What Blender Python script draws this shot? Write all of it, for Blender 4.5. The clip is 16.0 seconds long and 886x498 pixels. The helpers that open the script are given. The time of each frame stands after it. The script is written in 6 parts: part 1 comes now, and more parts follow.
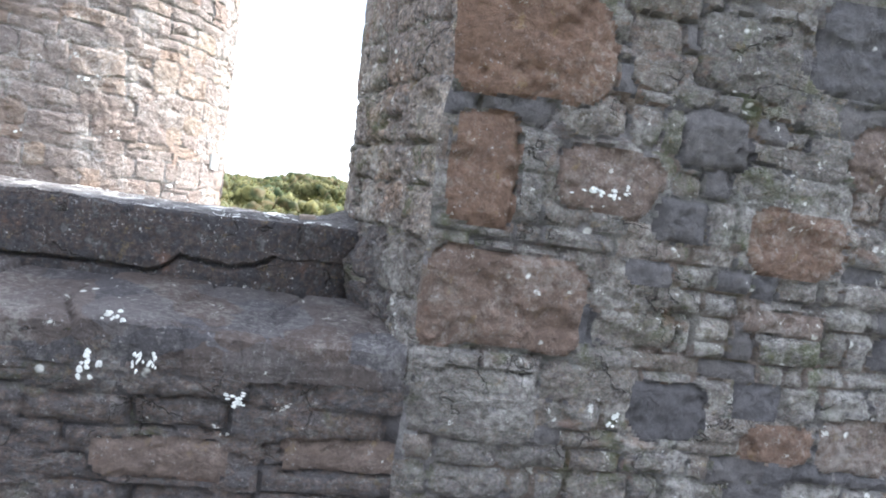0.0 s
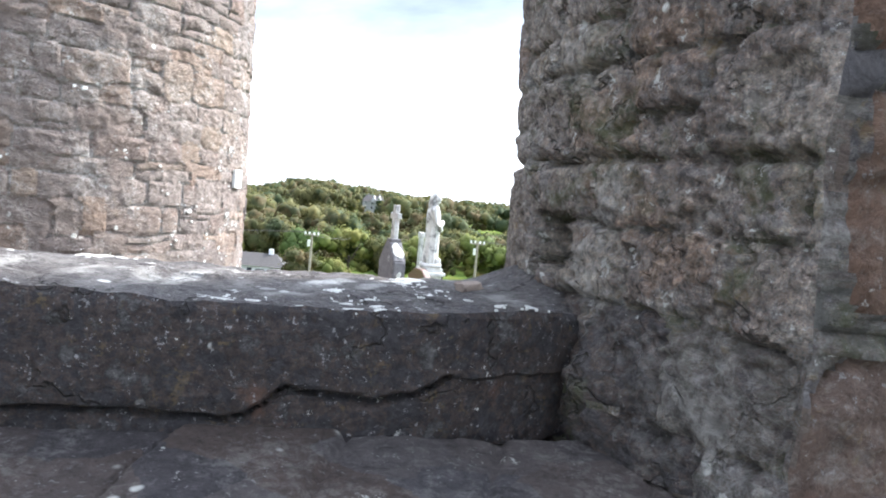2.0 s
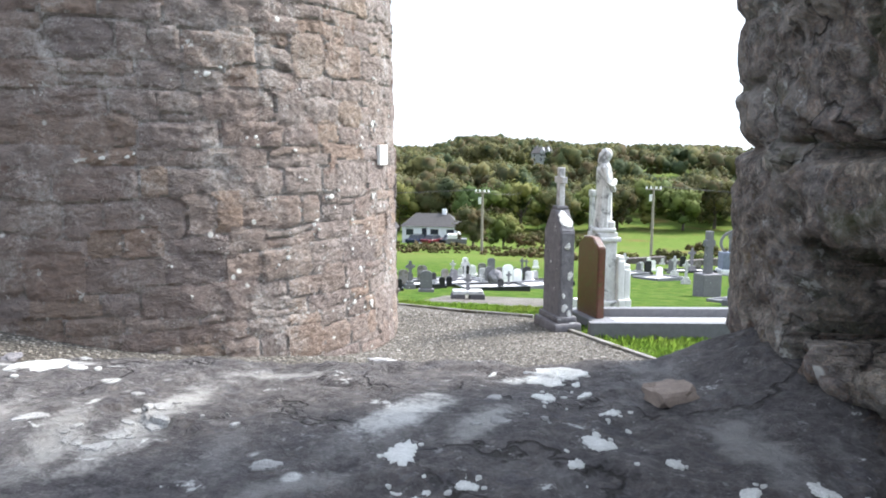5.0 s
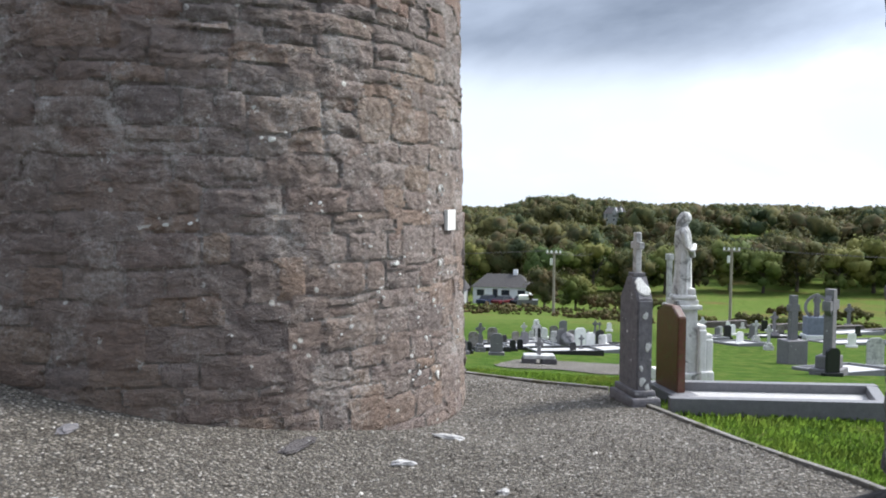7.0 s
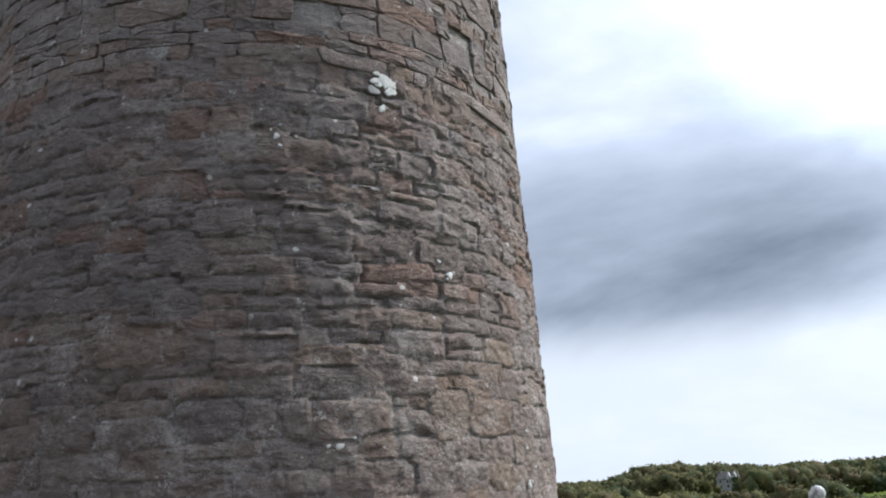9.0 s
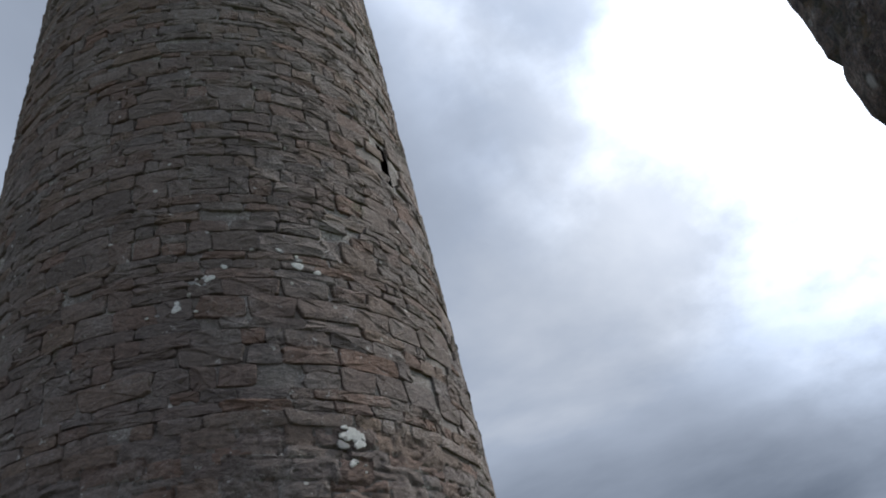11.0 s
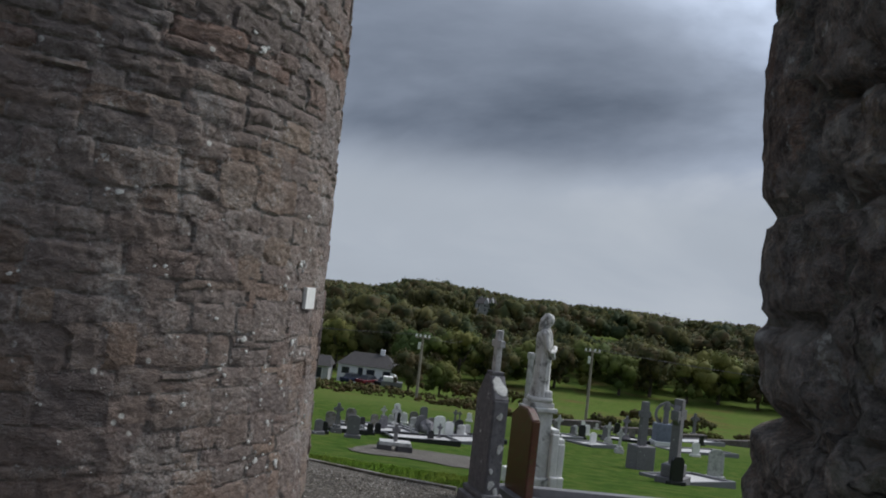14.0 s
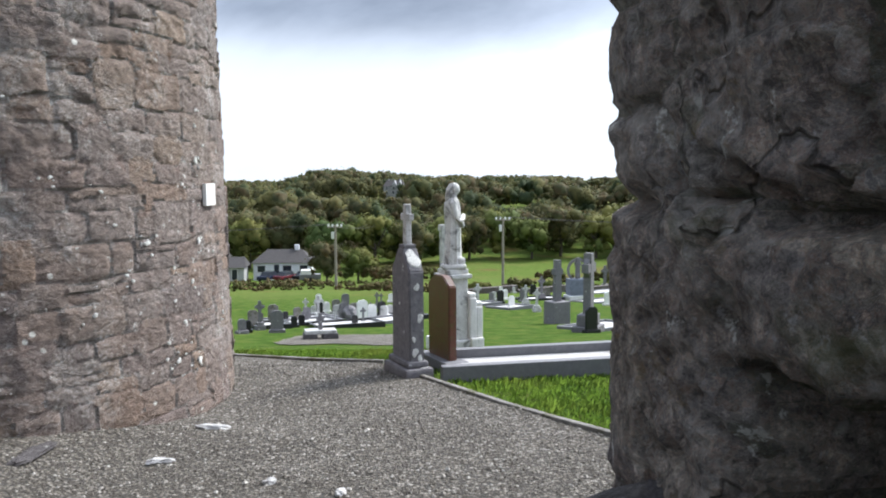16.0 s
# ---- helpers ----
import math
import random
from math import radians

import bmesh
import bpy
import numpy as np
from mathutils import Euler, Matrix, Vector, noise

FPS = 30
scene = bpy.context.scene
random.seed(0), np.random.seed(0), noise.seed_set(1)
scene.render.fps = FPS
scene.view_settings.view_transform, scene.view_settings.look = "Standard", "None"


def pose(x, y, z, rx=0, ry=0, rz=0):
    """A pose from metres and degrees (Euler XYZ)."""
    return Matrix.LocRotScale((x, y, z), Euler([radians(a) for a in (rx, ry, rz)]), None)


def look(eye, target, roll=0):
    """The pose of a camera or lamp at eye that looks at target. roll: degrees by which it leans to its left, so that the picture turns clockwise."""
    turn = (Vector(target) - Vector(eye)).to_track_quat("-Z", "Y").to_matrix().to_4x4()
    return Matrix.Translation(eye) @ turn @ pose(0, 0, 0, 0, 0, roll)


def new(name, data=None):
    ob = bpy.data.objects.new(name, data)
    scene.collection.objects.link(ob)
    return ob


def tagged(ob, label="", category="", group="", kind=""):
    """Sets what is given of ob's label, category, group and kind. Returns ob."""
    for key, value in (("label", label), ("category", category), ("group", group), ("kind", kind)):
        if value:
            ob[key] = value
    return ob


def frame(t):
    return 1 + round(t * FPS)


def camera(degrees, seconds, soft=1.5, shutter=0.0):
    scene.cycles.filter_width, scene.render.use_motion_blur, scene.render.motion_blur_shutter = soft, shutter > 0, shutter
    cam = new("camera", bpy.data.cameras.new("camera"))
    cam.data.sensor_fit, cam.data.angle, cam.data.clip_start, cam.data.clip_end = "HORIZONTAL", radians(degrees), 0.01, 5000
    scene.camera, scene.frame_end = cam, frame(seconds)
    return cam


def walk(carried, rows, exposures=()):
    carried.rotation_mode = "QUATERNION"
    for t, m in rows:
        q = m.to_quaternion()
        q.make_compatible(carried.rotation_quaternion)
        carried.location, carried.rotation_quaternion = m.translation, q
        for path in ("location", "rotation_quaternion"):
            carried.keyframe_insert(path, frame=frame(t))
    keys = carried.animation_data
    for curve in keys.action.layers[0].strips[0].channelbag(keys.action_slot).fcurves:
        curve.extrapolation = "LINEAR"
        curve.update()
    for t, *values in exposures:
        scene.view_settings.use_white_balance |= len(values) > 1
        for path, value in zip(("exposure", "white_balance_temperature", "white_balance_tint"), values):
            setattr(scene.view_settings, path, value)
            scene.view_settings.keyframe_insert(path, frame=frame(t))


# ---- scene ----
import collections

cam = camera(57.88, 16.0, 1.9)
# seconds, eye, target, roll
PATH = [
    (0, (0.503, -2.693, 1.445), (0.571, -0.698, 1.331), 8.14),
    (0.5, (0.350, -2.328, 1.465), (0.350, -0.330, 1.374), 7.92),
    (1, (0.203, -1.976, 1.482), (0.168, 0.022, 1.400), 7.21),
    (1.5, (0.058, -1.654, 1.490), (0.039, 0.344, 1.398), 6.31),
    (2, (-0.077, -1.383, 1.510), (-0.013, 0.613, 1.391), 5.37),
    (2.5, (-0.074, -1.123, 1.540), (-0.017, 0.870, 1.379), 4.50),
    (3, (-0.087, -0.890, 1.569), (-0.018, 1.097, 1.358), 3.50),
    (3.5, (-0.121, -0.716, 1.591), (-0.100, 1.266, 1.326), 2.31),
    (4, (-0.099, -0.590, 1.592), (-0.239, 1.384, 1.301), 1.25),
    (4.5, (-0.050, -0.501, 1.609), (-0.350, 1.454, 1.314), -0.17),
    (4.7, (-0.050, -0.501, 1.620), (-0.379, 1.451, 1.336), 0.14),
    (6.8, (-0.127, -0.254, 1.640), (-0.626, 1.679, 1.525), 0.14),
    (7, (-0.092, -0.222, 1.660), (-0.626, 1.702, 1.550), 0.40),
    (7.5, (-0.108, -0.037, 1.688), (-0.722, 1.866, 1.650), 0.08),
    (8, (-0.130, 0.104, 1.728), (-0.801, 1.984, 1.836), -0.61),
    (8.5, (-0.118, 0.157, 1.764), (-0.823, 2.001, 2.086), -1.63),
    (9, (-0.149, 0.210, 1.798), (-0.843, 1.996, 2.371), -3.82),
    (9.5, (-0.188, 0.205, 1.836), (-0.815, 1.903, 2.687), -6.24),
    (10, (-0.182, 0.164, 1.892), (-0.715, 1.746, 2.993), -9.53),
    (10.2, (-0.185, 0.161, 1.911), (-0.673, 1.696, 3.097), -11.42),
    (12.3, (-0.046, -0.007, 2.206), (-0.311, 1.557, 3.423), -11.14),
    (12.5, (-0.039, 0.003, 2.172), (-0.309, 1.631, 3.301), -7.97),
    (13, (-0.053, 0.035, 2.038), (-0.325, 1.825, 2.888), -0.16),
    (13.5, (-0.046, 0.009, 1.778), (-0.310, 1.917, 2.315), 4.56),
    (14, (-0.050, 0.039, 1.711), (-0.292, 2.021, 1.816), 6.59),
    (14.5, (-0.055, 0.016, 1.681), (-0.167, 2.004, 1.497), 4.39),
    (15, (-0.045, -0.069, 1.673), (-0.014, 1.920, 1.468), 2.65),
    (15.5, (-0.027, -0.042, 1.660), (0.001, 1.949, 1.470), 0.80),
    (16, (-0.010, 0.000, 1.650), (-0.010, 1.992, 1.475), -0.26),
]
EXPOSURE = [(0, 2.02), (1.0, 1.75), (2, 1.55), (3.5, 1.45), (4.5, 1.25), (6.8, 0.3), (8, 0.12), (9, 0.02), (10.2, -0.6), (12.5, -1.36), (13.0, -1.6), (13.5, -1.55), (14.2, -0.76), (14.8, -0.08), (16, 0.32)]
walk(cam, [(t, look(eye, target, roll)) for t, eye, target, roll in PATH], EXPOSURE)

# ---- world and sun ----
SUN_AZ, SUN_EL = radians(50), radians(44)      # from +y towards +x, above the horizon


def build_world():
    w = bpy.data.worlds.new("sky")
    scene.world = w
    w.use_nodes = True
    nt = w.node_tree
    nt.nodes.clear()
    N, L = nt.nodes.new, nt.links.new
    out, bg = N("ShaderNodeOutputWorld"), N("ShaderNodeBackground")
    sky = N("ShaderNodeTexSky")
    sky.sky_type, sky.sun_disc = "NISHITA", False
    sky.sun_elevation, sky.sun_rotation = SUN_EL, SUN_AZ
    sky.air_density, sky.dust_density, sky.ozone_density = 1.0, 1.5, 1.0
    tc, mp = N("ShaderNodeTexCoord"), N("ShaderNodeMapping")
    # clouds lie on a flat layer: direction divided by its height
    sep, comb = N("ShaderNodeSeparateXYZ"), N("ShaderNodeCombineXYZ")
    L(tc.outputs["Generated"], sep.inputs[0])
    zz = N("ShaderNodeMath"); zz.operation = "MAXIMUM"; zz.inputs[1].default_value = 0.0
    L(sep.outputs[2], zz.inputs[0])
    za = N("ShaderNodeMath"); za.operation = "ADD"; za.inputs[1].default_value = 0.40
    L(zz.outputs[0], za.inputs[0])
    for k in (0, 1):
        dv = N("ShaderNodeMath"); dv.operation = "DIVIDE"
        L(sep.outputs[k], dv.inputs[0]); L(za.outputs[0], dv.inputs[1]); L(dv.outputs[0], comb.inputs[k])
    L(comb.outputs[0], mp.inputs[0])
    mp.inputs["Location"].default_value = CLOUD_SHIFT
    n1, n2 = N("ShaderNodeTexNoise"), N("ShaderNodeTexNoise")
    n1.inputs["Scale"].default_value, n1.inputs["Detail"].default_value, n1.inputs["Roughness"].default_value = 1.15, 8, 0.53
    n1.inputs["Distortion"].default_value = 0.35
    n2.inputs["Scale"].default_value, n2.inputs["Detail"].default_value, n2.inputs["Roughness"].default_value = 0.55, 6, 0.5
    L(mp.outputs[0], n1.inputs["Vector"]); L(mp.outputs[0], n2.inputs["Vector"])
    # thickness of the cloud gives its grey, from white to slate
    shade = N("ShaderNodeValToRGB")
    cr = shade.color_ramp
    cr.elements[0].position, cr.elements[0].color = 0.36, (1.26, 1.36, 1.54, 1)
    cr.elements[1].position, cr.elements[1].color = 0.80, (0.24, 0.30, 0.41, 1)
    e = cr.elements.new(0.50); e.color = (0.74, 0.86, 1.08, 1)
    # a grey bank of cloud stands over the horizon all round
    up, down = N("ShaderNodeMapRange"), N("ShaderNodeMapRange")
    for q, lo, hi, a, c in ((up, 0.13, 0.22, 0.0, 0.17), (down, 0.28, 0.46, 1.0, 0.0)):
        q.interpolation_type = "SMOOTHSTEP"
        for key, val in (("From Min", lo), ("From Max", hi), ("To Min", a), ("To Max", c)):
            q.inputs[key].default_value = val
    wob = N("ShaderNodeMath"); wob.operation = "MULTIPLY_ADD"; wob.inputs[1].default_value = 0.22
    L(n2.outputs["Fac"], wob.inputs[0]); L(sep.outputs[2], wob.inputs[2])
    wob2 = N("ShaderNodeMath"); wob2.operation = "SUBTRACT"; wob2.inputs[1].default_value = 0.11
    L(wob.outputs[0], wob2.inputs[0])
    L(wob2.outputs[0], up.inputs["Value"]); L(wob2.outputs[0], down.inputs["Value"])
    bank = N("ShaderNodeMath"); bank.operation = "MULTIPLY_ADD"
    L(up.outputs[0], bank.inputs[0]); L(down.outputs[0], bank.inputs[1]); L(n1.outputs["Fac"], bank.inputs[2])
    L(bank.outputs[0], shade.inputs[0])
    # brightening round the veiled sun
    dot = N("ShaderNodeVectorMath"); dot.operation = "DOT_PRODUCT"
    dot.inputs[1].default_value = (math.sin(SUN_AZ) * math.cos(SUN_EL), math.cos(SUN_AZ) * math.cos(SUN_EL), math.sin(SUN_EL))
    nrm = N("ShaderNodeVectorMath"); nrm.operation = "NORMALIZE"
    L(tc.outputs["Generated"], nrm.inputs[0]); L(nrm.outputs[0], dot.inputs[0])
    glow = N("ShaderNodeMapRange"); glow.interpolation_type = "SMOOTHSTEP"
    glow.inputs["From Min"].default_value, glow.inputs["From Max"].default_value = 0.67, 0.99
    glow.inputs["To Min"].default_value, glow.inputs["To Max"].default_value = 0.0, 3.4
    L(dot.outputs["Value"], glow.inputs["Value"])
    # pale rain light low over the horizon
    low = N("ShaderNodeMapRange"); low.interpolation_type = "SMOOTHSTEP"
    low.inputs["From Min"].default_value, low.inputs["From Max"].default_value = 0.11, 0.20
    low.inputs["To Min"].default_value, low.inputs["To Max"].default_value = 1.0, 0.0
    L(sep.outputs[2], low.inputs["Value"])
    lm = N("ShaderNodeMix"); lm.data_type = "RGBA"
    lm.inputs["B"].default_value = (0.94, 1.04, 1.17, 1)
    lf = N("ShaderNodeMath"); lf.operation = "MULTIPLY"; lf.inputs[1].default_value = 0.8
    L(low.outputs[0], lf.inputs[0]); L(lf.outputs[0], lm.inputs["Factor"]); L(shade.outputs[0], lm.inputs["A"])
    # broken by the clouds' own billows
    n3 = N("ShaderNodeTexNoise")
    n3.inputs["Scale"].default_value, n3.inputs["Detail"].default_value, n3.inputs["Roughness"].default_value = 2.1, 8, 0.55
    L(mp.outputs[0], n3.inputs["Vector"])
    brk = N("ShaderNodeMapRange"); brk.interpolation_type = "SMOOTHSTEP"
    brk.inputs["From Min"].default_value, brk.inputs["From Max"].default_value = 0.40, 0.60
    brk.inputs["To Min"].default_value, brk.inputs["To Max"].default_value = 0.25, 1.2
    L(n3.outputs["Fac"], brk.inputs["Value"])
    lit = N("ShaderNodeMath"); lit.operation = "MULTIPLY_ADD"; lit.inputs[2].default_value = 1.0
    L(glow.outputs[0], lit.inputs[0]); L(brk.outputs[0], lit.inputs[1])
    mul = N("ShaderNodeVectorMath"); mul.operation = "SCALE"
    L(lm.outputs["Result"], mul.inputs[0]); L(lit.outputs[0], mul.inputs["Scale"])
    # gaps with blue sky
    skys = N("ShaderNodeVectorMath"); skys.operation = "SCALE"; skys.inputs["Scale"].default_value = 0.11
    L(sky.outputs[0], skys.inputs[0])
    gap = N("ShaderNodeMapRange"); gap.interpolation_type = "SMOOTHSTEP"
    gap.inputs["From Min"].default_value, gap.inputs["From Max"].default_value = 0.33, 0.40
    L(n2.outputs["Fac"], gap.inputs["Value"])
    mix = N("ShaderNodeMix"); mix.data_type = "RGBA"
    L(gap.outputs[0], mix.inputs["Factor"]); L(skys.outputs[0], mix.inputs["A"]); L(mul.outputs[0], mix.inputs["B"])
    L(mix.outputs["Result"], bg.inputs["Color"])
    bg.inputs["Strength"].default_value = SKY_STRENGTH
    L(bg.outputs[0], out.inputs["Surface"])


CLOUD_SHIFT = (0.35, 0.9, 0.0)
SKY_STRENGTH = 0.92
build_world()
sun = new("sun", bpy.data.lights.new("sun", "SUN"))
sun.data.energy, sun.data.angle, sun.data.color = 4.3, radians(12), (1.0, 0.95, 0.88)
sun.matrix_world = look((0, 0, 30), (-math.sin(SUN_AZ) * math.cos(SUN_EL), -math.cos(SUN_AZ) * math.cos(SUN_EL), 30 - math.sin(SUN_EL)))


# ---- materials ----
def ramp(nt, stops, fac):
    r = nt.nodes.new("ShaderNodeValToRGB")
    cr = r.color_ramp
    cr.elements[0].position, cr.elements[0].color = stops[0][0], (*stops[0][1], 1)
    cr.elements[1].position, cr.elements[1].color = stops[-1][0], (*stops[-1][1], 1)
    for p, c in stops[1:-1]:
        cr.elements.new(p).color = (*c, 1)
    nt.links.new(fac, r.inputs[0])
    return r.outputs[0]


def tex_noise(nt, vec, scale, detail=5, rough=0.6, distort=0.0):
    n = nt.nodes.new("ShaderNodeTexNoise")
    n.inputs["Scale"].default_value, n.inputs["Detail"].default_value = scale, detail
    n.inputs["Roughness"].default_value, n.inputs["Distortion"].default_value = rough, distort
    nt.links.new(vec, n.inputs["Vector"])
    return n.outputs["Fac"]


def mixc(nt, fac, a, b, mode="MIX"):
    m = nt.nodes.new("ShaderNodeMix")
    m.data_type, m.blend_type = "RGBA", mode
    for sock, v in ((m.inputs["Factor"], fac), (m.inputs["A"], a), (m.inputs["B"], b)):
        if isinstance(v, (int, float)):
            sock.default_value = v
        elif isinstance(v, tuple):
            sock.default_value = (*v, 1)
        else:
            nt.links.new(v, sock)
    return m.outputs["Result"]


def span(nt, value, lo, hi, a=0.0, b=1.0):
    m = nt.nodes.new("ShaderNodeMapRange")
    m.interpolation_type = "SMOOTHSTEP"
    for k, v in (("From Min", lo), ("From Max", hi), ("To Min", a), ("To Max", b)):
        m.inputs[k].default_value = v
    nt.links.new(value, m.inputs["Value"])
    return m.outputs[0]


def base_mat(name, rough=0.9, metal=0.0, spec=0.3):
    m = bpy.data.materials.new(name)
    m.use_nodes = True
    nt = m.node_tree
    b = nt.nodes["Principled BSDF"]
    b.inputs["Roughness"].default_value, b.inputs["Metallic"].default_value = rough, metal
    b.inputs["Specular IOR Level"].default_value = spec
    geo = nt.nodes.new("ShaderNodeNewGeometry")
    return m, nt, b, geo.outputs["Position"], geo


def bump(nt, b, height, strength, dist=0.02):
    n = nt.nodes.new("ShaderNodeBump")
    n.inputs["Strength"].default_value, n.inputs["Distance"].default_value = strength, dist
    nt.links.new(height, n.inputs["Height"])
    nt.links.new(n.outputs[0], b.inputs["Normal"])


def stone_mat(name, tones, lichen=0.25, moss=0.0, scale=1.0, island=False, white=(0.62, 0.61, 0.57), rel=0.9, moss_c=(0.075, 0.085, 0.035), patches=None, vert=1.0, smear=0.0, crust=0.0, speck=0.0, ochre=0.0, grain=0.75, streaks=None, mottle=None):
    """Weathered rubble stone: tone by piece, mottling, pale lichen spots, moss."""
    m, nt, b, pos, geo = base_mat(name)
    if island:
        rnd = geo.outputs["Random Per Island"]
    else:
        rnd = nt.nodes.new("ShaderNodeObjectInfo").outputs["Random"]
    n = len(tones)
    col = ramp(nt, [(i / (n - 1), c) for i, c in enumerate(tones)], rnd)
    mp = nt.nodes.new("ShaderNodeMapping")
    mp.inputs["Scale"].default_value = (1.0, 1.0, vert)
    nt.links.new(pos, mp.inputs[0])
    if patches:
        # separate stones within one face: warped cells, each with its own tone
        warp = nt.nodes.new("ShaderNodeTexNoise")
        warp.inputs["Scale"].default_value, warp.inputs["Detail"].default_value = 9, 4
        nt.links.new(pos, warp.inputs["Vector"])
        wsc = nt.nodes.new("ShaderNodeVectorMath"); wsc.operation = "SCALE"; wsc.inputs["Scale"].default_value = 0.12
        nt.links.new(warp.outputs["Color"], wsc.inputs[0])
        wad = nt.nodes.new("ShaderNodeVectorMath"); wad.operation = "ADD"
        nt.links.new(pos, wad.inputs[0]); nt.links.new(wsc.outputs[0], wad.inputs[1])
        ms = nt.nodes.new("ShaderNodeMapping"); ms.inputs["Scale"].default_value = (4.5, 4.5, 7.0)
        nt.links.new(wad.outputs[0], ms.inputs[0])
        vc = nt.nodes.new("ShaderNodeTexVoronoi"); vc.inputs["Scale"].default_value = 1.0
        nt.links.new(ms.outputs[0], vc.inputs["Vector"])
        sc = nt.nodes.new("ShaderNodeSeparateColor")
        nt.links.new(vc.outputs["Color"], sc.inputs[0])
        np_ = len(patches)
        col = ramp(nt, [(i / (np_ - 1), c) for i, c in enumerate(patches)], sc.outputs[0])
    big = tex_noise(nt, pos, 3.0 * scale, 6, 0.6)
    mid = tex_noise(nt, mp.outputs[0], 17 * scale, 8, 0.72, 0.5)
    fine = tex_noise(nt, pos, 85 * scale, 6, 0.7)
    grey = ramp(nt, [(0.3, (0.55, 0.55, 0.56)), (0.5, (1, 1, 1)), (0.72, (1.45, 1.42, 1.38))], mid)
    col = mixc(nt, 0.8, col, grey, "MULTIPLY")
    col = mixc(nt, span(nt, big, 0.5, 0.68, 0, 0.3), col, tuple(0.85 * sum(t[i] for t in (patches or tones)) / len(patches or tones) for i in range(3)))
    dark = ramp(nt, [(0.32, (0.66, 0.66, 0.66)), (0.5, (1, 1, 1)), (0.8, (1.18, 1.18, 1.18))], fine)
    col = mixc(nt, grain, col, dark, "MULTIPLY")
    if mottle:
        # growths and broken skin in patches a few centimetres across, each with its own tone
        m1, m2 = tex_noise(nt, mp.outputs[0], 15, 9, 0.76, 0.1), tex_noise(nt, pos, 55, 6, 0.7, 0.1)
        k = len(mottle)
        col = mixc(nt, 0.6 if patches else 0.75, col, ramp(nt, [(0.37 + 0.26 * i / (k - 1), c) for i, c in enumerate(mottle)], m1))
        col = mixc(nt, 0.8 if patches else 0.5, col, ramp(nt, [(0.40, (0.35, 0.35, 0.35)), (0.47, (0.92, 0.92, 0.92)), (0.55, (1.05, 1.05, 1.05)), (0.62, (1.85, 1.82, 1.75))], m2), "MULTIPLY")
        # fine branching cracks; the darkness inside them is put into the colour too
        cn = tex_noise(nt, pos, 3.6, 5, 0.5, 0.1)
        off = nt.nodes.new("ShaderNodeMath"); off.operation = "SUBTRACT"; off.inputs[1].default_value = 0.5
        ab = nt.nodes.new("ShaderNodeMath"); ab.operation = "ABSOLUTE"
        nt.links.new(cn, off.inputs[0]); nt.links.new(off.outputs[0], ab.inputs[0])
        cg = nt.nodes.new("ShaderNodeMath"); cg.operation = "MULTIPLY"
        nt.links.new(span(nt, ab.outputs[0], 0.002, 0.009, 1, 0), cg.inputs[0])
        nt.links.new(span(nt, tex_noise(nt, pos, 2.7, 3, 0.6), 0.44, 0.58), cg.inputs[1])
        crack = cg.outputs[0]
        col = mixc(nt, span(nt, crack, 0.0, 1.0, 0, 0.7), col, (0.03, 0.027, 0.024))
    if moss:
        mo = tex_noise(nt, pos, 2.2 * scale, 7, 0.68, 0.6)
        col = mixc(nt, span(nt, mo, 0.62 - 0.2 * moss, 0.74 - 0.12 * moss, 0, 0.75), col, moss_c)
    if smear:
        # pale drying streaks that run across the wall's thickness
        sm = nt.nodes.new("ShaderNodeMapping")
        sm.inputs["Rotation"].default_value, sm.inputs["Scale"].default_value = (0, 0, radians(35)), (5.5, 2.0, 3.0)
        nt.links.new(pos, sm.inputs[0])
        st_ = tex_noise(nt, sm.outputs[0], 1.3, 7, 0.66, 0.1)
        col = mixc(nt, span(nt, st_, 0.53, 0.66, 0, smear), col, (0.50, 0.49, 0.47))
    if streaks:
        # dried bird lime and lichen washed into streaks: along, outwards, half-length, half-width, turn, strength on the sill
        turn = math.atan2(0.19, 0.981)
        loc = nt.nodes.new("ShaderNodeMapping")
        loc.inputs["Rotation"].default_value, loc.inputs["Location"].default_value = (0, 0, -turn), (0.3 * math.sin(turn), 0.3 * math.cos(turn), 0)
        nt.links.new(pos, loc.inputs[0])
        ragged = tex_noise(nt, pos, 26, 7, 0.75, 0.3)
        for u, v, hl, hw, rot, amount in streaks:
            e = nt.nodes.new("ShaderNodeMapping"); e.vector_type = "TEXTURE"
            e.inputs["Location"].default_value, e.inputs["Rotation"].default_value, e.inputs["Scale"].default_value = (u, v, 1.3), (0, 0, radians(rot)), (hl, hw, 9)
            nt.links.new(loc.outputs[0], e.inputs[0])
            ln = nt.nodes.new("ShaderNodeVectorMath"); ln.operation = "LENGTH"
            nt.links.new(e.outputs[0], ln.inputs[0])
            ad = nt.nodes.new("ShaderNodeMath"); ad.operation = "MULTIPLY_ADD"; ad.inputs[1].default_value = 2.2
            nt.links.new(ragged, ad.inputs[0]); nt.links.new(ln.outputs["Value"], ad.inputs[2])
            col = mixc(nt, span(nt, ad.outputs[0], 1.35, 2.1, amount, 0), col, (0.66, 0.65, 0.62) if amount > 0.9 else (0.50, 0.49, 0.465))
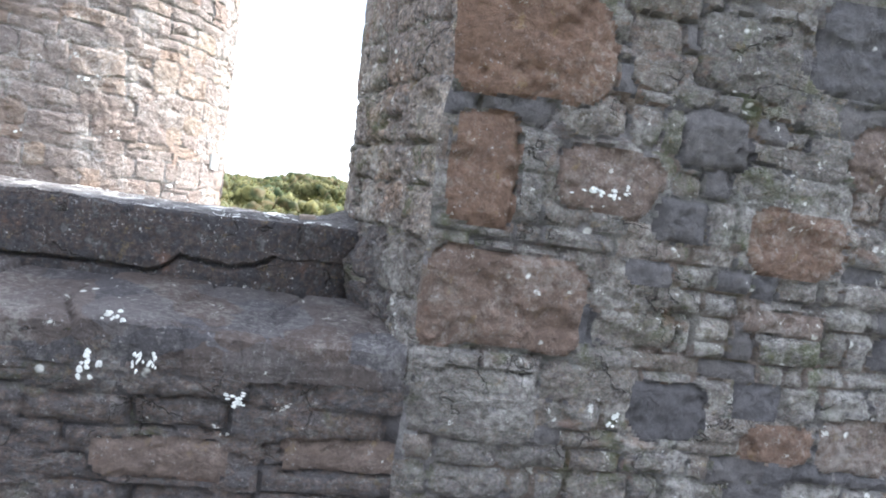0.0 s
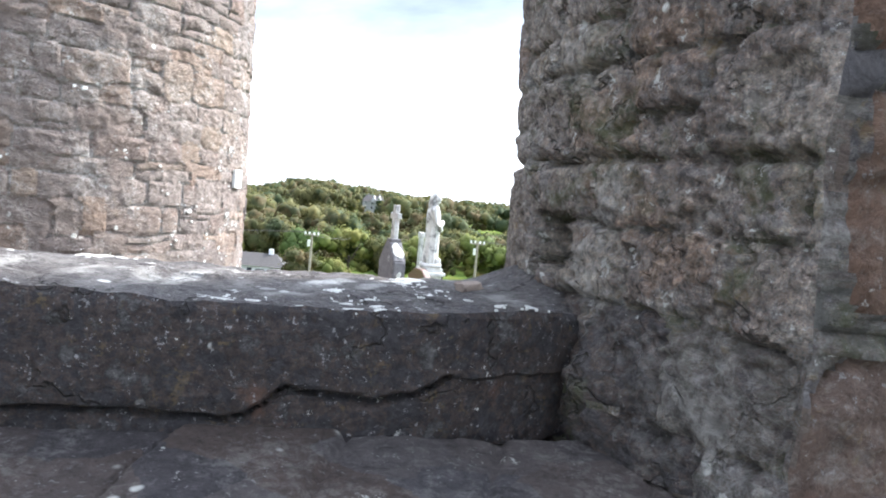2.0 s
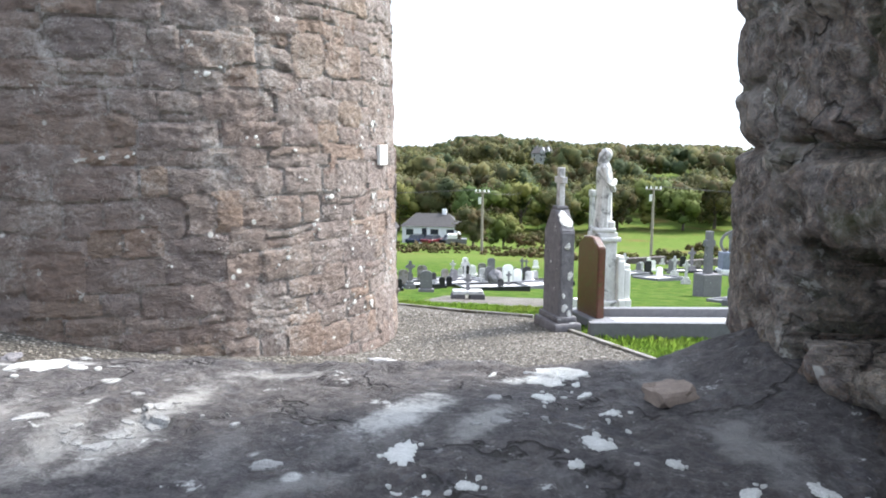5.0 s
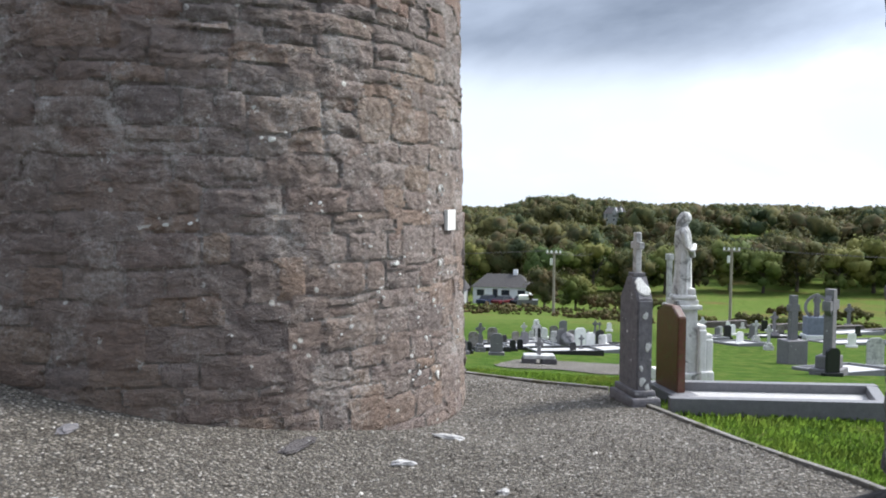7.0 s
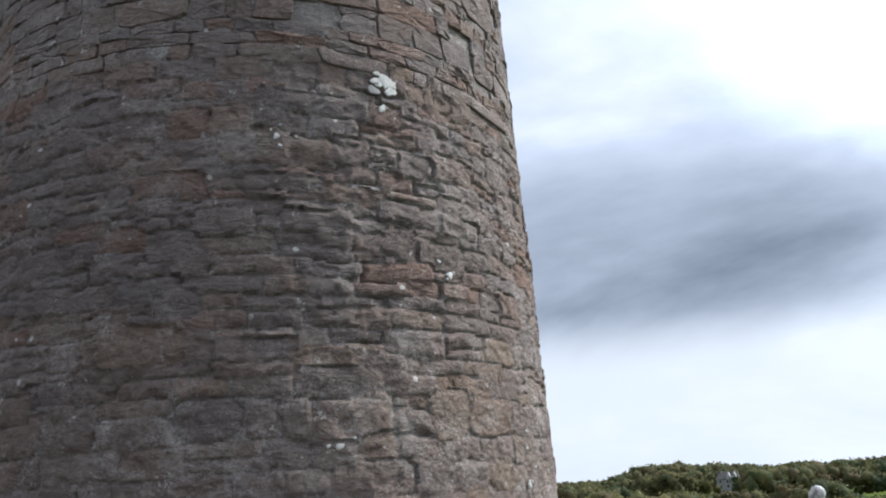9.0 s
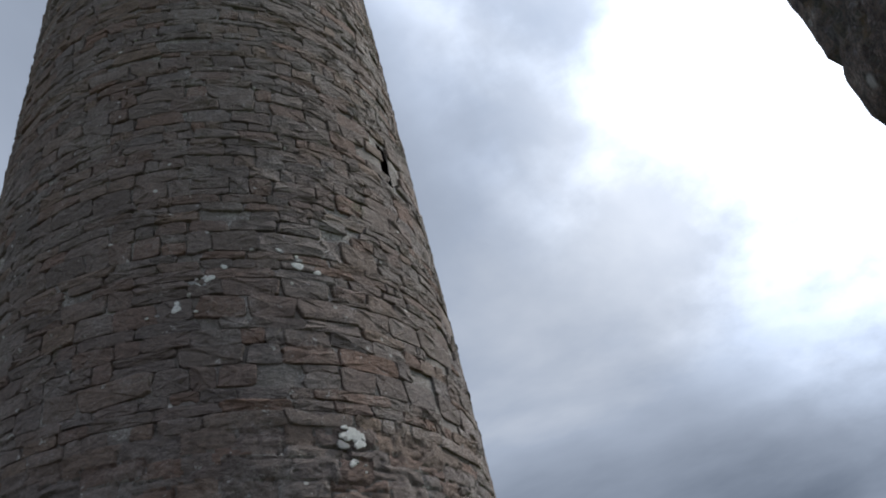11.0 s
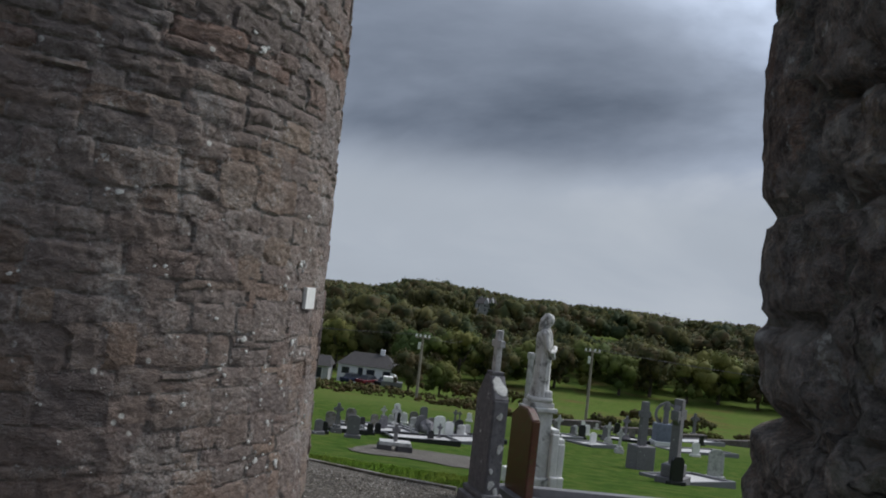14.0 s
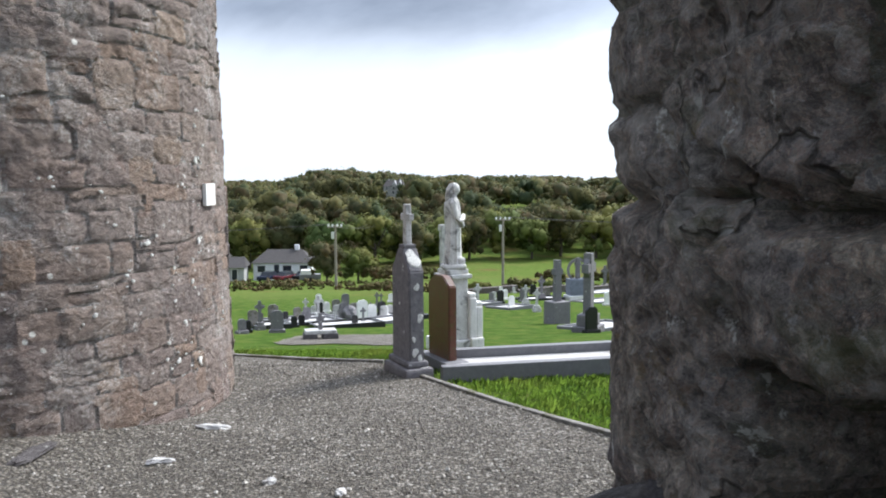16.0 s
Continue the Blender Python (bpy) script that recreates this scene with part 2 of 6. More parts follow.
    if crust:
        # thin pale crust that spreads over stones and joints alike
        c1, c2 = tex_noise(nt, pos, 2.3, 6, 0.65, 0.4), tex_noise(nt, pos, 38, 7, 0.75, 0.3)
        cm = nt.nodes.new("ShaderNodeMath"); cm.operation = "MULTIPLY_ADD"; cm.inputs[1].default_value = 1.1
        nt.links.new(c1, cm.inputs[0]); nt.links.new(c2, cm.inputs[2])
        col = mixc(nt, span(nt, cm.outputs[0], 1.04, 1.30, 0, crust), col, (0.54, 0.515, 0.485))
    if ochre:
        # rusty and ochre growth in small patches
        o1 = tex_noise(nt, pos, 14, 7, 0.75, 0.3)
        col = mixc(nt, span(nt, o1, 0.58, 0.68, 0, ochre), col, (0.24, 0.17, 0.075))
        o2 = tex_noise(nt, mp.outputs[0], 4.1, 6, 0.7, 0.3)
        col = mixc(nt, span(nt, o2, 0.58, 0.68, 0, ochre), col, (0.20, 0.105, 0.07))
    if speck:
        sg = nt.nodes.new("ShaderNodeMath"); sg.operation = "MULTIPLY"
        nt.links.new(span(nt, tex_noise(nt, pos, 75, 5, 0.7), 0.585, 0.66), sg.inputs[0])
        nt.links.new(span(nt, tex_noise(nt, pos, 13, 4, 0.7), 0.42, 0.58, 0, speck), sg.inputs[1])
        col = mixc(nt, sg.outputs[0], col, (0.34, 0.33, 0.33))
    if lichen:
        li = tex_noise(nt, pos, 9 * scale, 7, 0.72, 0.2)
        patch = span(nt, li, 0.665 - 0.08 * lichen, 0.705 - 0.06 * lichen, 0, 0.85)
        col = mixc(nt, patch, col, white)
        v = nt.nodes.new("ShaderNodeTexVoronoi")
        v.inputs["Scale"].default_value, v.inputs["Randomness"].default_value = 7 * scale, 1.0
        nt.links.new(pos, v.inputs["Vector"])
        gate = tex_noise(nt, pos, 4.3 * scale, 3, 0.5)
        g = nt.nodes.new("ShaderNodeMath"); g.operation = "MULTIPLY"
        nt.links.new(span(nt, v.outputs["Distance"], 0.10, 0.17, 1, 0), g.inputs[0])
        nt.links.new(span(nt, gate, 0.60 - 0.1 * lichen, 0.66 - 0.1 * lichen), g.inputs[1])
        col = mixc(nt, g.outputs[0], col, white)
    nt.links.new(col, b.inputs["Base Color"])
    hsum = nt.nodes.new("ShaderNodeMath"); hsum.operation = "MULTIPLY_ADD"
    nt.links.new(fine, hsum.inputs[0]); hsum.inputs[1].default_value = 0.22
    nt.links.new(mid, hsum.inputs[2])
    if mottle:
        hs2 = nt.nodes.new("ShaderNodeMath"); hs2.operation = "MULTIPLY_ADD"; hs2.inputs[1].default_value = -0.9
        nt.links.new(crack, hs2.inputs[0]); nt.links.new(hsum.outputs[0], hs2.inputs[2])
        hsum = hs2
    bump(nt, b, hsum.outputs[0], rel, 0.045 / scale)
    return m


def plain_mat(name, color, vary=0.25, scale=8.0, rough=0.85, rel=0.3, dirt=None, metal=0.0):
    m, nt, b, pos, geo = base_mat(name, rough, metal)
    a = tex_noise(nt, pos, scale, 6, 0.65)
    f = tex_noise(nt, pos, scale * 9, 4, 0.7)
    lo, hi = tuple(c * (1 - vary) for c in color), tuple(min(1, c * (1 + vary)) for c in color)
    col = ramp(nt, [(0.3, lo), (0.7, hi)], a)
    col = mixc(nt, 0.6, col, ramp(nt, [(0.3, (0.7, 0.7, 0.7)), (0.7, (1.15, 1.15, 1.15))], f), "MULTIPLY")
    if dirt:
        d = tex_noise(nt, pos, scale * 0.6, 7, 0.7, 0.5)
        col = mixc(nt, span(nt, d, 0.5, 0.62, 0, 0.85), col, dirt)
    nt.links.new(col, b.inputs["Base Color"])
    bump(nt, b, f, rel, 0.01)
    return m


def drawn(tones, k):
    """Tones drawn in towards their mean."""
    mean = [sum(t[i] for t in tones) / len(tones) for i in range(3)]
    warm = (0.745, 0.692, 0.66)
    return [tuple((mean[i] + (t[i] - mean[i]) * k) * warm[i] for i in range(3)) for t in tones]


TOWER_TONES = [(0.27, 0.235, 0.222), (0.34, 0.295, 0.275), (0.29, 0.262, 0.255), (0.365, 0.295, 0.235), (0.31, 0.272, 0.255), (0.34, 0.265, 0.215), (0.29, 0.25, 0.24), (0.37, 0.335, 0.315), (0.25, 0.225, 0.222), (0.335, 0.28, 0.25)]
# Weathered upper stones, also darkened to put their dimmer light into the colour.
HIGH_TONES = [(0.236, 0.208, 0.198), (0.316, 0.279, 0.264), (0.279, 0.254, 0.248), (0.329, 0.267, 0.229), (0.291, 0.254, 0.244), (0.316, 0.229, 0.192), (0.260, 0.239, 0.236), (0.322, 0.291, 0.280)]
WALL_TONES = [(0.125, 0.115, 0.12), (0.165, 0.148, 0.148), (0.095, 0.088, 0.094), (0.16, 0.12, 0.102), (0.14, 0.123, 0.126), (0.18, 0.166, 0.16), (0.21, 0.145, 0.115), (0.165, 0.16, 0.15)]
# Purple-black stones; strong shadows on the course fronts also went into these tones.
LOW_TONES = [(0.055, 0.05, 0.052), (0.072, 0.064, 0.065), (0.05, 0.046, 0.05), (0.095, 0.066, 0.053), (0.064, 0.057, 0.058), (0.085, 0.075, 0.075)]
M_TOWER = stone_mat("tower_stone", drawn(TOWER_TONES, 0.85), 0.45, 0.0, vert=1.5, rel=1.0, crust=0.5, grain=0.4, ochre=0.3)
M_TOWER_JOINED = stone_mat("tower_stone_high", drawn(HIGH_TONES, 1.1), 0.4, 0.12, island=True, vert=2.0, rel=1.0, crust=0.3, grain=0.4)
M_TOWER_MORTAR = stone_mat("tower_mortar", [(0.245, 0.22, 0.203), (0.275, 0.248, 0.23)], 0.6, 0.0, vert=1.8, rel=1.0, crust=0.95, grain=0.45)
M_WALL = stone_mat("wall_stone", WALL_TONES, 0.6, 0.5, 1.5, rel=1.0, vert=1.8, crust=0.4, speck=0.5, ochre=0.4, grain=0.4, mottle=[(0.07, 0.065, 0.068), (0.16, 0.15, 0.145), (0.11, 0.085, 0.075), (0.20, 0.19, 0.175), (0.12, 0.115, 0.10), (0.15, 0.115, 0.095), (0.22, 0.212, 0.20)])
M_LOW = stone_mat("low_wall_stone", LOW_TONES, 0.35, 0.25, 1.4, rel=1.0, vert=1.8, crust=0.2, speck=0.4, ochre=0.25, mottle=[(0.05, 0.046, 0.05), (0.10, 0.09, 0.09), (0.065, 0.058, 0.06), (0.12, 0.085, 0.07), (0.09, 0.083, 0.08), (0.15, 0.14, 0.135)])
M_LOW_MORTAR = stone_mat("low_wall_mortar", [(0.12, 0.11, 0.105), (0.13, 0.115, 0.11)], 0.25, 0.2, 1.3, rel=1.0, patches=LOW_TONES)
M_BROWN = stone_mat("brown_sandstone", [(0.15, 0.088, 0.06), (0.135, 0.098, 0.082), (0.14, 0.105, 0.09)], 0.5, 0.0, 1.4, rel=1.0, speck=0.6, ochre=0.4, crust=0.25)
M_DARK = stone_mat("dark_basalt", [(0.085, 0.08, 0.085), (0.11, 0.10, 0.10)], 0.12, 0.0, 1.3)
M_WALL_MORTAR = stone_mat("wall_mortar", [(0.23, 0.22, 0.21), (0.25, 0.235, 0.22)], 0.55, 0.5, 1.3, rel=1.0, vert=2.2, patches=[(0.125, 0.118, 0.12), (0.18, 0.165, 0.165), (0.085, 0.08, 0.084), (0.165, 0.125, 0.105), (0.145, 0.14, 0.128), (0.20, 0.188, 0.185)], crust=0.25, speck=0.5, ochre=0.4)
MOTTLE = [(0.05, 0.046, 0.05), (0.22, 0.207, 0.20), (0.09, 0.083, 0.09), (0.30, 0.285, 0.265), (0.20, 0.13, 0.10), (0.22, 0.21, 0.185), (0.075, 0.069, 0.075), (0.26, 0.20, 0.16), (0.38, 0.36, 0.33), (0.13, 0.125, 0.10)]
M_REVEAL = stone_mat("reveal_stone", [(0.2, 0.19, 0.19), (0.22, 0.20, 0.20)], 0.75, 0.5, 1.9, rel=1.0, vert=1.1, speck=0.7, ochre=0.5, crust=0.4, grain=0.5, mottle=[(a * 1.08, g * 0.98, c * 0.92) for a, g, c in MOTTLE],
                     patches=[(0.14, 0.122, 0.122), (0.31, 0.285, 0.265), (0.085, 0.074, 0.076), (0.29, 0.19, 0.14), (0.225, 0.205, 0.17), (0.42, 0.385, 0.345), (0.115, 0.10, 0.10), (0.24, 0.215, 0.212)])
M_REVEAL_JOINT = stone_mat("reveal_mortar", [(0.17, 0.155, 0.145), (0.20, 0.18, 0.16)], 0.6, 0.8, 1.9, rel=1.0, speck=0.8, ochre=0.6, crust=0.3, mottle=MOTTLE)
# Dark ledge stone, lowered in tone for the same shadows.
M_LEDGE = stone_mat("ledge_stone", [(0.16, 0.145, 0.145), (0.20, 0.18, 0.175)], 0.35, 0.0, 1.5, rel=1.0, speck=0.6, crust=0.2, patches=[(0.09, 0.083, 0.088), (0.06, 0.055, 0.06), (0.09, 0.068, 0.06), (0.105, 0.098, 0.102)])
STREAKS = [(-0.509, 0.68, 0.14, 0.036, 95, 0.55), (-0.42, 0.75, 0.22, 0.042, 77, 0.7), (-0.63, 0.70, 0.16, 0.04, 82, 0.5), (-0.125, 0.755, 0.11, 0.044, 58, 1.0), (-0.03, 0.73, 0.10, 0.034, 58, 0.6),
           (-0.23, 0.56, 0.07, 0.03, 30, 0.4), (0.26, 0.66, 0.14, 0.05, 94, 0.4), (0.056, 0.918, 0.065, 0.026, 10, 1.0), (-0.80, 0.72, 0.20, 0.05, 80, 0.5), (-1.0, 0.68, 0.18, 0.05, 75, 0.45), (-0.30, 0.95, 0.10, 0.02, 5, 0.5), (-0.66, 0.957, 0.08, 0.03, 0, 1.0)]
M_SILL = stone_mat("sill_slate", [(0.105, 0.098, 0.102), (0.12, 0.11, 0.114), (0.11, 0.105, 0.11)], 0.5, 0.0, 1.6, white=(0.66, 0.66, 0.64), rel=1.0, smear=0.2, speck=0.6, streaks=STREAKS, mottle=[(0.06, 0.056, 0.058), (0.12, 0.112, 0.114), (0.085, 0.076, 0.075), (0.15, 0.14, 0.138), (0.10, 0.085, 0.078), (0.13, 0.124, 0.13), (0.075, 0.07, 0.074)])
# The sill's front, toned far darker than its top slab.
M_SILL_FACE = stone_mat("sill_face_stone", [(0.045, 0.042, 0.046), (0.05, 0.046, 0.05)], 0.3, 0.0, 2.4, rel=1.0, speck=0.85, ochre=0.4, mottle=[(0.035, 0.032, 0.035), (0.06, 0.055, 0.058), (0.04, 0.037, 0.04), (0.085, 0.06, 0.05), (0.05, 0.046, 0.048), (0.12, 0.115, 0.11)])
M_LICHEN = plain_mat("white_lichen", (0.72, 0.72, 0.69), 0.2, 40, 0.95, 0.8)
M_LICHEN_GREY = plain_mat("grey_lichen", (0.36, 0.355, 0.345), 0.3, 22, 0.95, 0.8)


# ---- helpers for meshes ----
def mesh_ob(name, bm, mat, parent=None, label="", smooth=False):
    me = bpy.data.meshes.new(name)
    bm.to_mesh(me)
    bm.free()
    if mat:
        me.materials.append(mat)
    if smooth:
        me.polygons.foreach_set("use_smooth", [True] * len(me.polygons))
    ob = new(name, me)
    if parent:
        ob.parent = parent
    if label:
        ob["label"] = label
    return ob


def part(name, bm, material, parent, label=""):
    return mesh_ob(name, bm, material, parent, label)


def data_ob(name, verts, faces, mat, parent=None, smooth=False):
    me = bpy.data.meshes.new(name)
    me.from_pydata(verts, [], faces)
    me.update()
    if mat:
        me.materials.append(mat)
    if smooth:
        me.polygons.foreach_set("use_smooth", [True] * len(me.polygons))
    ob = new(name, me)
    ob.parent = parent
    return ob


def add_box(bm, x0, x1, y0, y1, z0, z1, bev=0.0, m=None):
    r = bmesh.ops.create_cube(bm, size=1.0)
    vs = r["verts"]
    for v in vs:
        v.co = Vector(((x0 + x1) / 2 + v.co.x * (x1 - x0), (y0 + y1) / 2 + v.co.y * (y1 - y0), (z0 + z1) / 2 + v.co.z * (z1 - z0)))
    if m is not None:
        bmesh.ops.transform(bm, matrix=m, verts=vs)
    if bev:
        es = list({e for v in vs for e in v.link_edges})
        bmesh.ops.bevel(bm, geom=es, offset=bev, segments=2, affect="EDGES", profile=0.6)
    return vs


def box(x0, x1, y0, y1, z0, z1, bev=0.0):
    bm = bmesh.new()
    add_box(bm, x0, x1, y0, y1, z0, z1, bev)
    return bm


def empty(name, m, label, category, group="", kind=""):
    ob = new(name)
    ob.matrix_world = m
    return tagged(ob, label, category, group, kind)


rnd = random.Random(7)


def fbm(x, y, z, s, octaves=3):
    return noise.fractal(Vector((x * s, y * s, z * s)), 1.0, 2.0, octaves)


# a unit rubble stone: 1 wide (x), 1 high (z), worn face towards -y, sunk behind
def stone_verts(r, rough=0.14):
    seg = 18
    power = r.uniform(0.22, 0.46)
    jx, jz = [[r.uniform(-rough, rough) for _ in range(4)] for _ in range(2)]
    skew, taper = r.uniform(-0.10, 0.10), r.uniform(-0.16, 0.16)
    outline = []
    for i in range(seg):
        a = 2 * math.pi * (i + r.uniform(-0.25, 0.25)) / seg
        c, s = math.cos(a), math.sin(a)
        x, z = 0.5 * math.copysign(abs(c) ** power, c), 0.5 * math.copysign(abs(s) ** power, s)
        q = (0 if x > 0 else 1) + (0 if z > 0 else 2)
        x, z = x * (1 + jx[q] * 0.7) * (1 + taper * z) + skew * z, z * (1 + jz[q])
        outline.append((max(-0.53, min(0.53, x * r.uniform(0.93, 1.03))), max(-0.53, min(0.53, z * r.uniform(0.89, 1.05)))))
    tx, tz = r.uniform(-0.3, 0.3), r.uniform(-0.3, 0.3)
    off = r.uniform(0, 90)
    vs = []
    for scale, y, wob in ((1.03, 1.2, 0.0), (1.01, 0.05, 0.10), (0.985, -0.22, 0.14), (0.945, -0.36, 0.12), (0.55, -0.42, 0.16)):
        for x, z in outline:
            dip = 0.55 * noise.noise(Vector((x * 3.6 + off, z * 3.6, 0.0))) if y < -0.1 else 0.0
            vs.append((x * scale, y if y > 0 else y + x * tx + z * tz + dip + r.uniform(-wob, wob), z * scale))
    vs.append((0.0, -0.5 + 0.35 * noise.noise(Vector((off, 0.0, 0.0))), 0.0))
    fs = []
    for k in range(4):
        for i in range(seg):
            j = (i + 1) % seg
            fs.append((k * seg + i, k * seg + j, (k + 1) * seg + j, (k + 1) * seg + i))
    for i in range(seg):
        fs.append((4 * seg + i, 4 * seg + (i + 1) % seg, 5 * seg))
    return vs, [f[::-1] for f in fs]


VARIANTS = [stone_verts(rnd) for _ in range(36)]


def stone_meshes(mat, tag):
    out = []
    for vs, fs in VARIANTS:
        me = bpy.data.meshes.new(tag)
        me.from_pydata(vs, [], fs)
        me.materials.append(mat)
        me.polygons.foreach_set("use_smooth", [True] * len(me.polygons))
        out.append(me)
    return out


def courses(width, height, r, h0=0.12, h1=0.30, w0=0.16, w1=0.55, grow=0.0):
    """Uneven coursed rubble: rectangles u, z, w, h filling width x height."""
    out, z = [], 0.0
    while z < height:
        h = r.uniform(h0, h1) * (1 - grow * z / height)
        u = -r.uniform(0, w1)
        while u < width:
            w = min(w1, max(w0, h * 0.95, r.gauss((w0 + w1) * 0.48, (w1 - w0) * 0.28)))
            roll = r.random()
            if roll < 0.16 and h > 0.17:
                k = r.uniform(0.35, 0.65)
                out.append((u, z, w, h * k))
                out.append((u, z + h * k, w, h * (1 - k)))
            elif roll < 0.22 and w > 1.9 * h:
                k = r.uniform(0.35, 0.65)
                out.append((u, z, w * k, h))
                out.append((u + w * k, z, w * (1 - k), h))
            else:
                out.append((u, z, w, h))
            u += w
        z += h
    return out


# ---- the ground ----
PROFILE = [(-60, 0.0), (5.0, 0.0), (7.5, -0.16), (9.0, -0.29), (11, -0.85), (20, -2.55), (27, -3.6), (36, -4.74), (48, -5.8), (60, -7.05), (85, -10.2),
           (125, -14.0), (150, -13.8), (200, -12.2), (300, -7.5), (500, -2.6), (900, -2.0), (3000, -6)]


def ground_z(x, y):
    """Level round the tower, a long fall to the valley, then a wooded rise."""
    z = float(np.interp(y, [p[0] for p in PROFILE], [p[1] for p in PROFILE]))
    # gravel heaped against the foot of the tower
    z += 0.235 * max(0.0, min(2.3, -x - 2.0)) * max(0.0, min(1.0, (8.5 - y) / 2.5)) * max(0.0, min(1.0, (y - 0.9) / 1.5))
    z -= 0.09 * max(0.0, 1 - abs(x + 1.75) / 0.9) * max(0.0, 1 - abs(y - 6.2) / 1.2)
    if y > 180:
        az = x / y
        z += min(1.0, (y - 180) / 150) * (3.5 * math.exp(-((az + 0.125) / 0.045) ** 2) - 3.0 * math.exp(-((az + 0.28) / 0.09) ** 2) + 1.2 * math.sin(az * 21 + 1))
    if y > 14:
        z += 0.10 * fbm(x, y, 0, 0.06) * min(1, (y - 14) / 20)
    return z
def terrain():
    xs, ys = [], []
    v = 0.0
    side = [0.0]
    while v < 2200:
        v += 0.35 + 0.09 * v
        side.append(v)
    xs = [-a for a in side[:0:-1]] + side
    v = -40.0
    while v < 2600:
        ys.append(v)
        v += 2.0 if v < 0 else (0.35 if v < 14 else 0.35 + 0.05 * (v - 14))
    verts = [(x, y, ground_z(x, y) - 0.02) for y in ys for x in xs]
    n = len(xs)
    faces = [(j * n + i, j * n + i + 1, (j + 1) * n + i + 1, (j + 1) * n + i) for j in range(len(ys) - 1) for i in range(n - 1)]
    return data_ob("ground", verts, faces, M_GRASS, smooth=True)


def grass_mat():
    m, nt, b, pos, geo = base_mat("meadow_grass", 1.0, 0, 0.02)
    a, c, f = tex_noise(nt, pos, 0.12, 5, 0.6), tex_noise(nt, pos, 1.6, 6, 0.65), tex_noise(nt, pos, 30, 5, 0.7)
    col = ramp(nt, [(0.32, (0.12, 0.10, 0.045)), (0.40, (0.105, 0.115, 0.04)), (0.46, (0.09, 0.128, 0.034)), (0.52, (0.085, 0.132, 0.033)), (0.68, (0.11, 0.132, 0.045))], a)
    col = mixc(nt, 0.7, col, ramp(nt, [(0.3, (0.7, 0.75, 0.6)), (0.7, (1.3, 1.2, 1.1))], c), "MULTIPLY")
    col = mixc(nt, 0.7, col, ramp(nt, [(0.3, (0.6, 0.6, 0.6)), (0.7, (1.35, 1.3, 1.2))], f), "MULTIPLY")
    # mown and watered grass of the graveyard, rougher meadow beyond
    lush = mixc(nt, 0.8, ramp(nt, [(0.40, (0.036, 0.072, 0.013)), (0.5, (0.054, 0.102, 0.018)), (0.60, (0.088, 0.112, 0.028))], c), ramp(nt, [(0.3, (0.6, 0.65, 0.6)), (0.7, (1.3, 1.25, 1.2))], f), "MULTIPLY")
    sx = nt.nodes.new("ShaderNodeSeparateXYZ")
    nt.links.new(pos, sx.inputs[0])
    col = mixc(nt, span(nt, sx.outputs[1], 44, 66, 0.9, 0.1), col, lush)
    nt.links.new(col, b.inputs["Base Color"])
    bump(nt, b, f, 0.8, 0.04)
    return m


def gravel_mat():
    m, nt, b, pos, geo = base_mat("gravel", 0.9, 0, 0.3)
    v = nt.nodes.new("ShaderNodeTexVoronoi")
    v.inputs["Scale"].default_value = 48
    nt.links.new(pos, v.inputs["Vector"])
    a, c = tex_noise(nt, pos, 1.1, 5, 0.6), tex_noise(nt, pos, 140, 4, 0.7)
    sepc = nt.nodes.new("ShaderNodeSeparateColor")
    nt.links.new(v.outputs["Color"], sepc.inputs[0])
    col = ramp(nt, [(0.0, (0.095, 0.082, 0.068)), (0.4, (0.16, 0.142, 0.119)), (0.75, (0.225, 0.204, 0.175)), (1.0, (0.40, 0.372, 0.33))], sepc.outputs[0])
    # shade in the gaps between pebbles, put into the colour
    col = mixc(nt, span(nt, v.outputs["Distance"], 0.25, 0.75, 0, 0.8), col, (0.06, 0.057, 0.052))
    col = mixc(nt, 0.6, col, ramp(nt, [(0.35, (0.72, 0.7, 0.67)), (0.65, (1.2, 1.2, 1.2))], a), "MULTIPLY")
    nt.links.new(col, b.inputs["Base Color"])
    h = nt.nodes.new("ShaderNodeMath"); h.operation = "MULTIPLY_ADD"; h.inputs[1].default_value = -1.0
    nt.links.new(v.outputs["Distance"], h.inputs[0]); nt.links.new(c, h.inputs[2])
    bump(nt, b, h.outputs[0], 1.0, 0.02)
    return m


M_GRASS, M_GRAVEL = grass_mat(), gravel_mat()
tagged(terrain(), "green grassy hillside falling to a valley with meadows", "ground", kind="structure")

# ---- gravel apron round the tower ----
EDGE = [(-30, 12.0), (-6.0, 9.9), (-2.22, 8.42), (-1.3, 8.08), (-0.62, 7.95), (-0.55, 7.5), (-0.19, 7.06), (0.46, 5.9), (1.07, 5.02), (2.2, 3.55), (4.5, 1.4), (9, -3.0)]


def edge_y(x):
    return float(np.interp(x, [p[0] for p in EDGE], [p[1] for p in EDGE]))


def gravel_sheet():
    xs = np.concatenate([np.arange(-30, -6, 1.5), np.arange(-6, 3, 0.2), np.arange(3, 9.1, 0.7)])
    nj = 46
    verts, faces = [], []
    for x in xs:
        top = edge_y(x)
        for j in range(nj):
            y = -9 + (top + 9) * (j / (nj - 1))
            verts.append((x, y, ground_z(x, y) + 0.012 + 0.012 * fbm(x, y, 0, 1.3)))
    n = len(xs)
    for i in range(n - 1):
        for j in range(nj - 1):
            faces.append((i * nj + j, (i + 1) * nj + j, (i + 1) * nj + j + 1, i * nj + j + 1))
    return data_ob("gravel_path", verts, faces, M_GRAVEL, smooth=True)


tagged(gravel_sheet(), "grey crushed stone gravel round the tower foot", "gravel path", kind="structure")

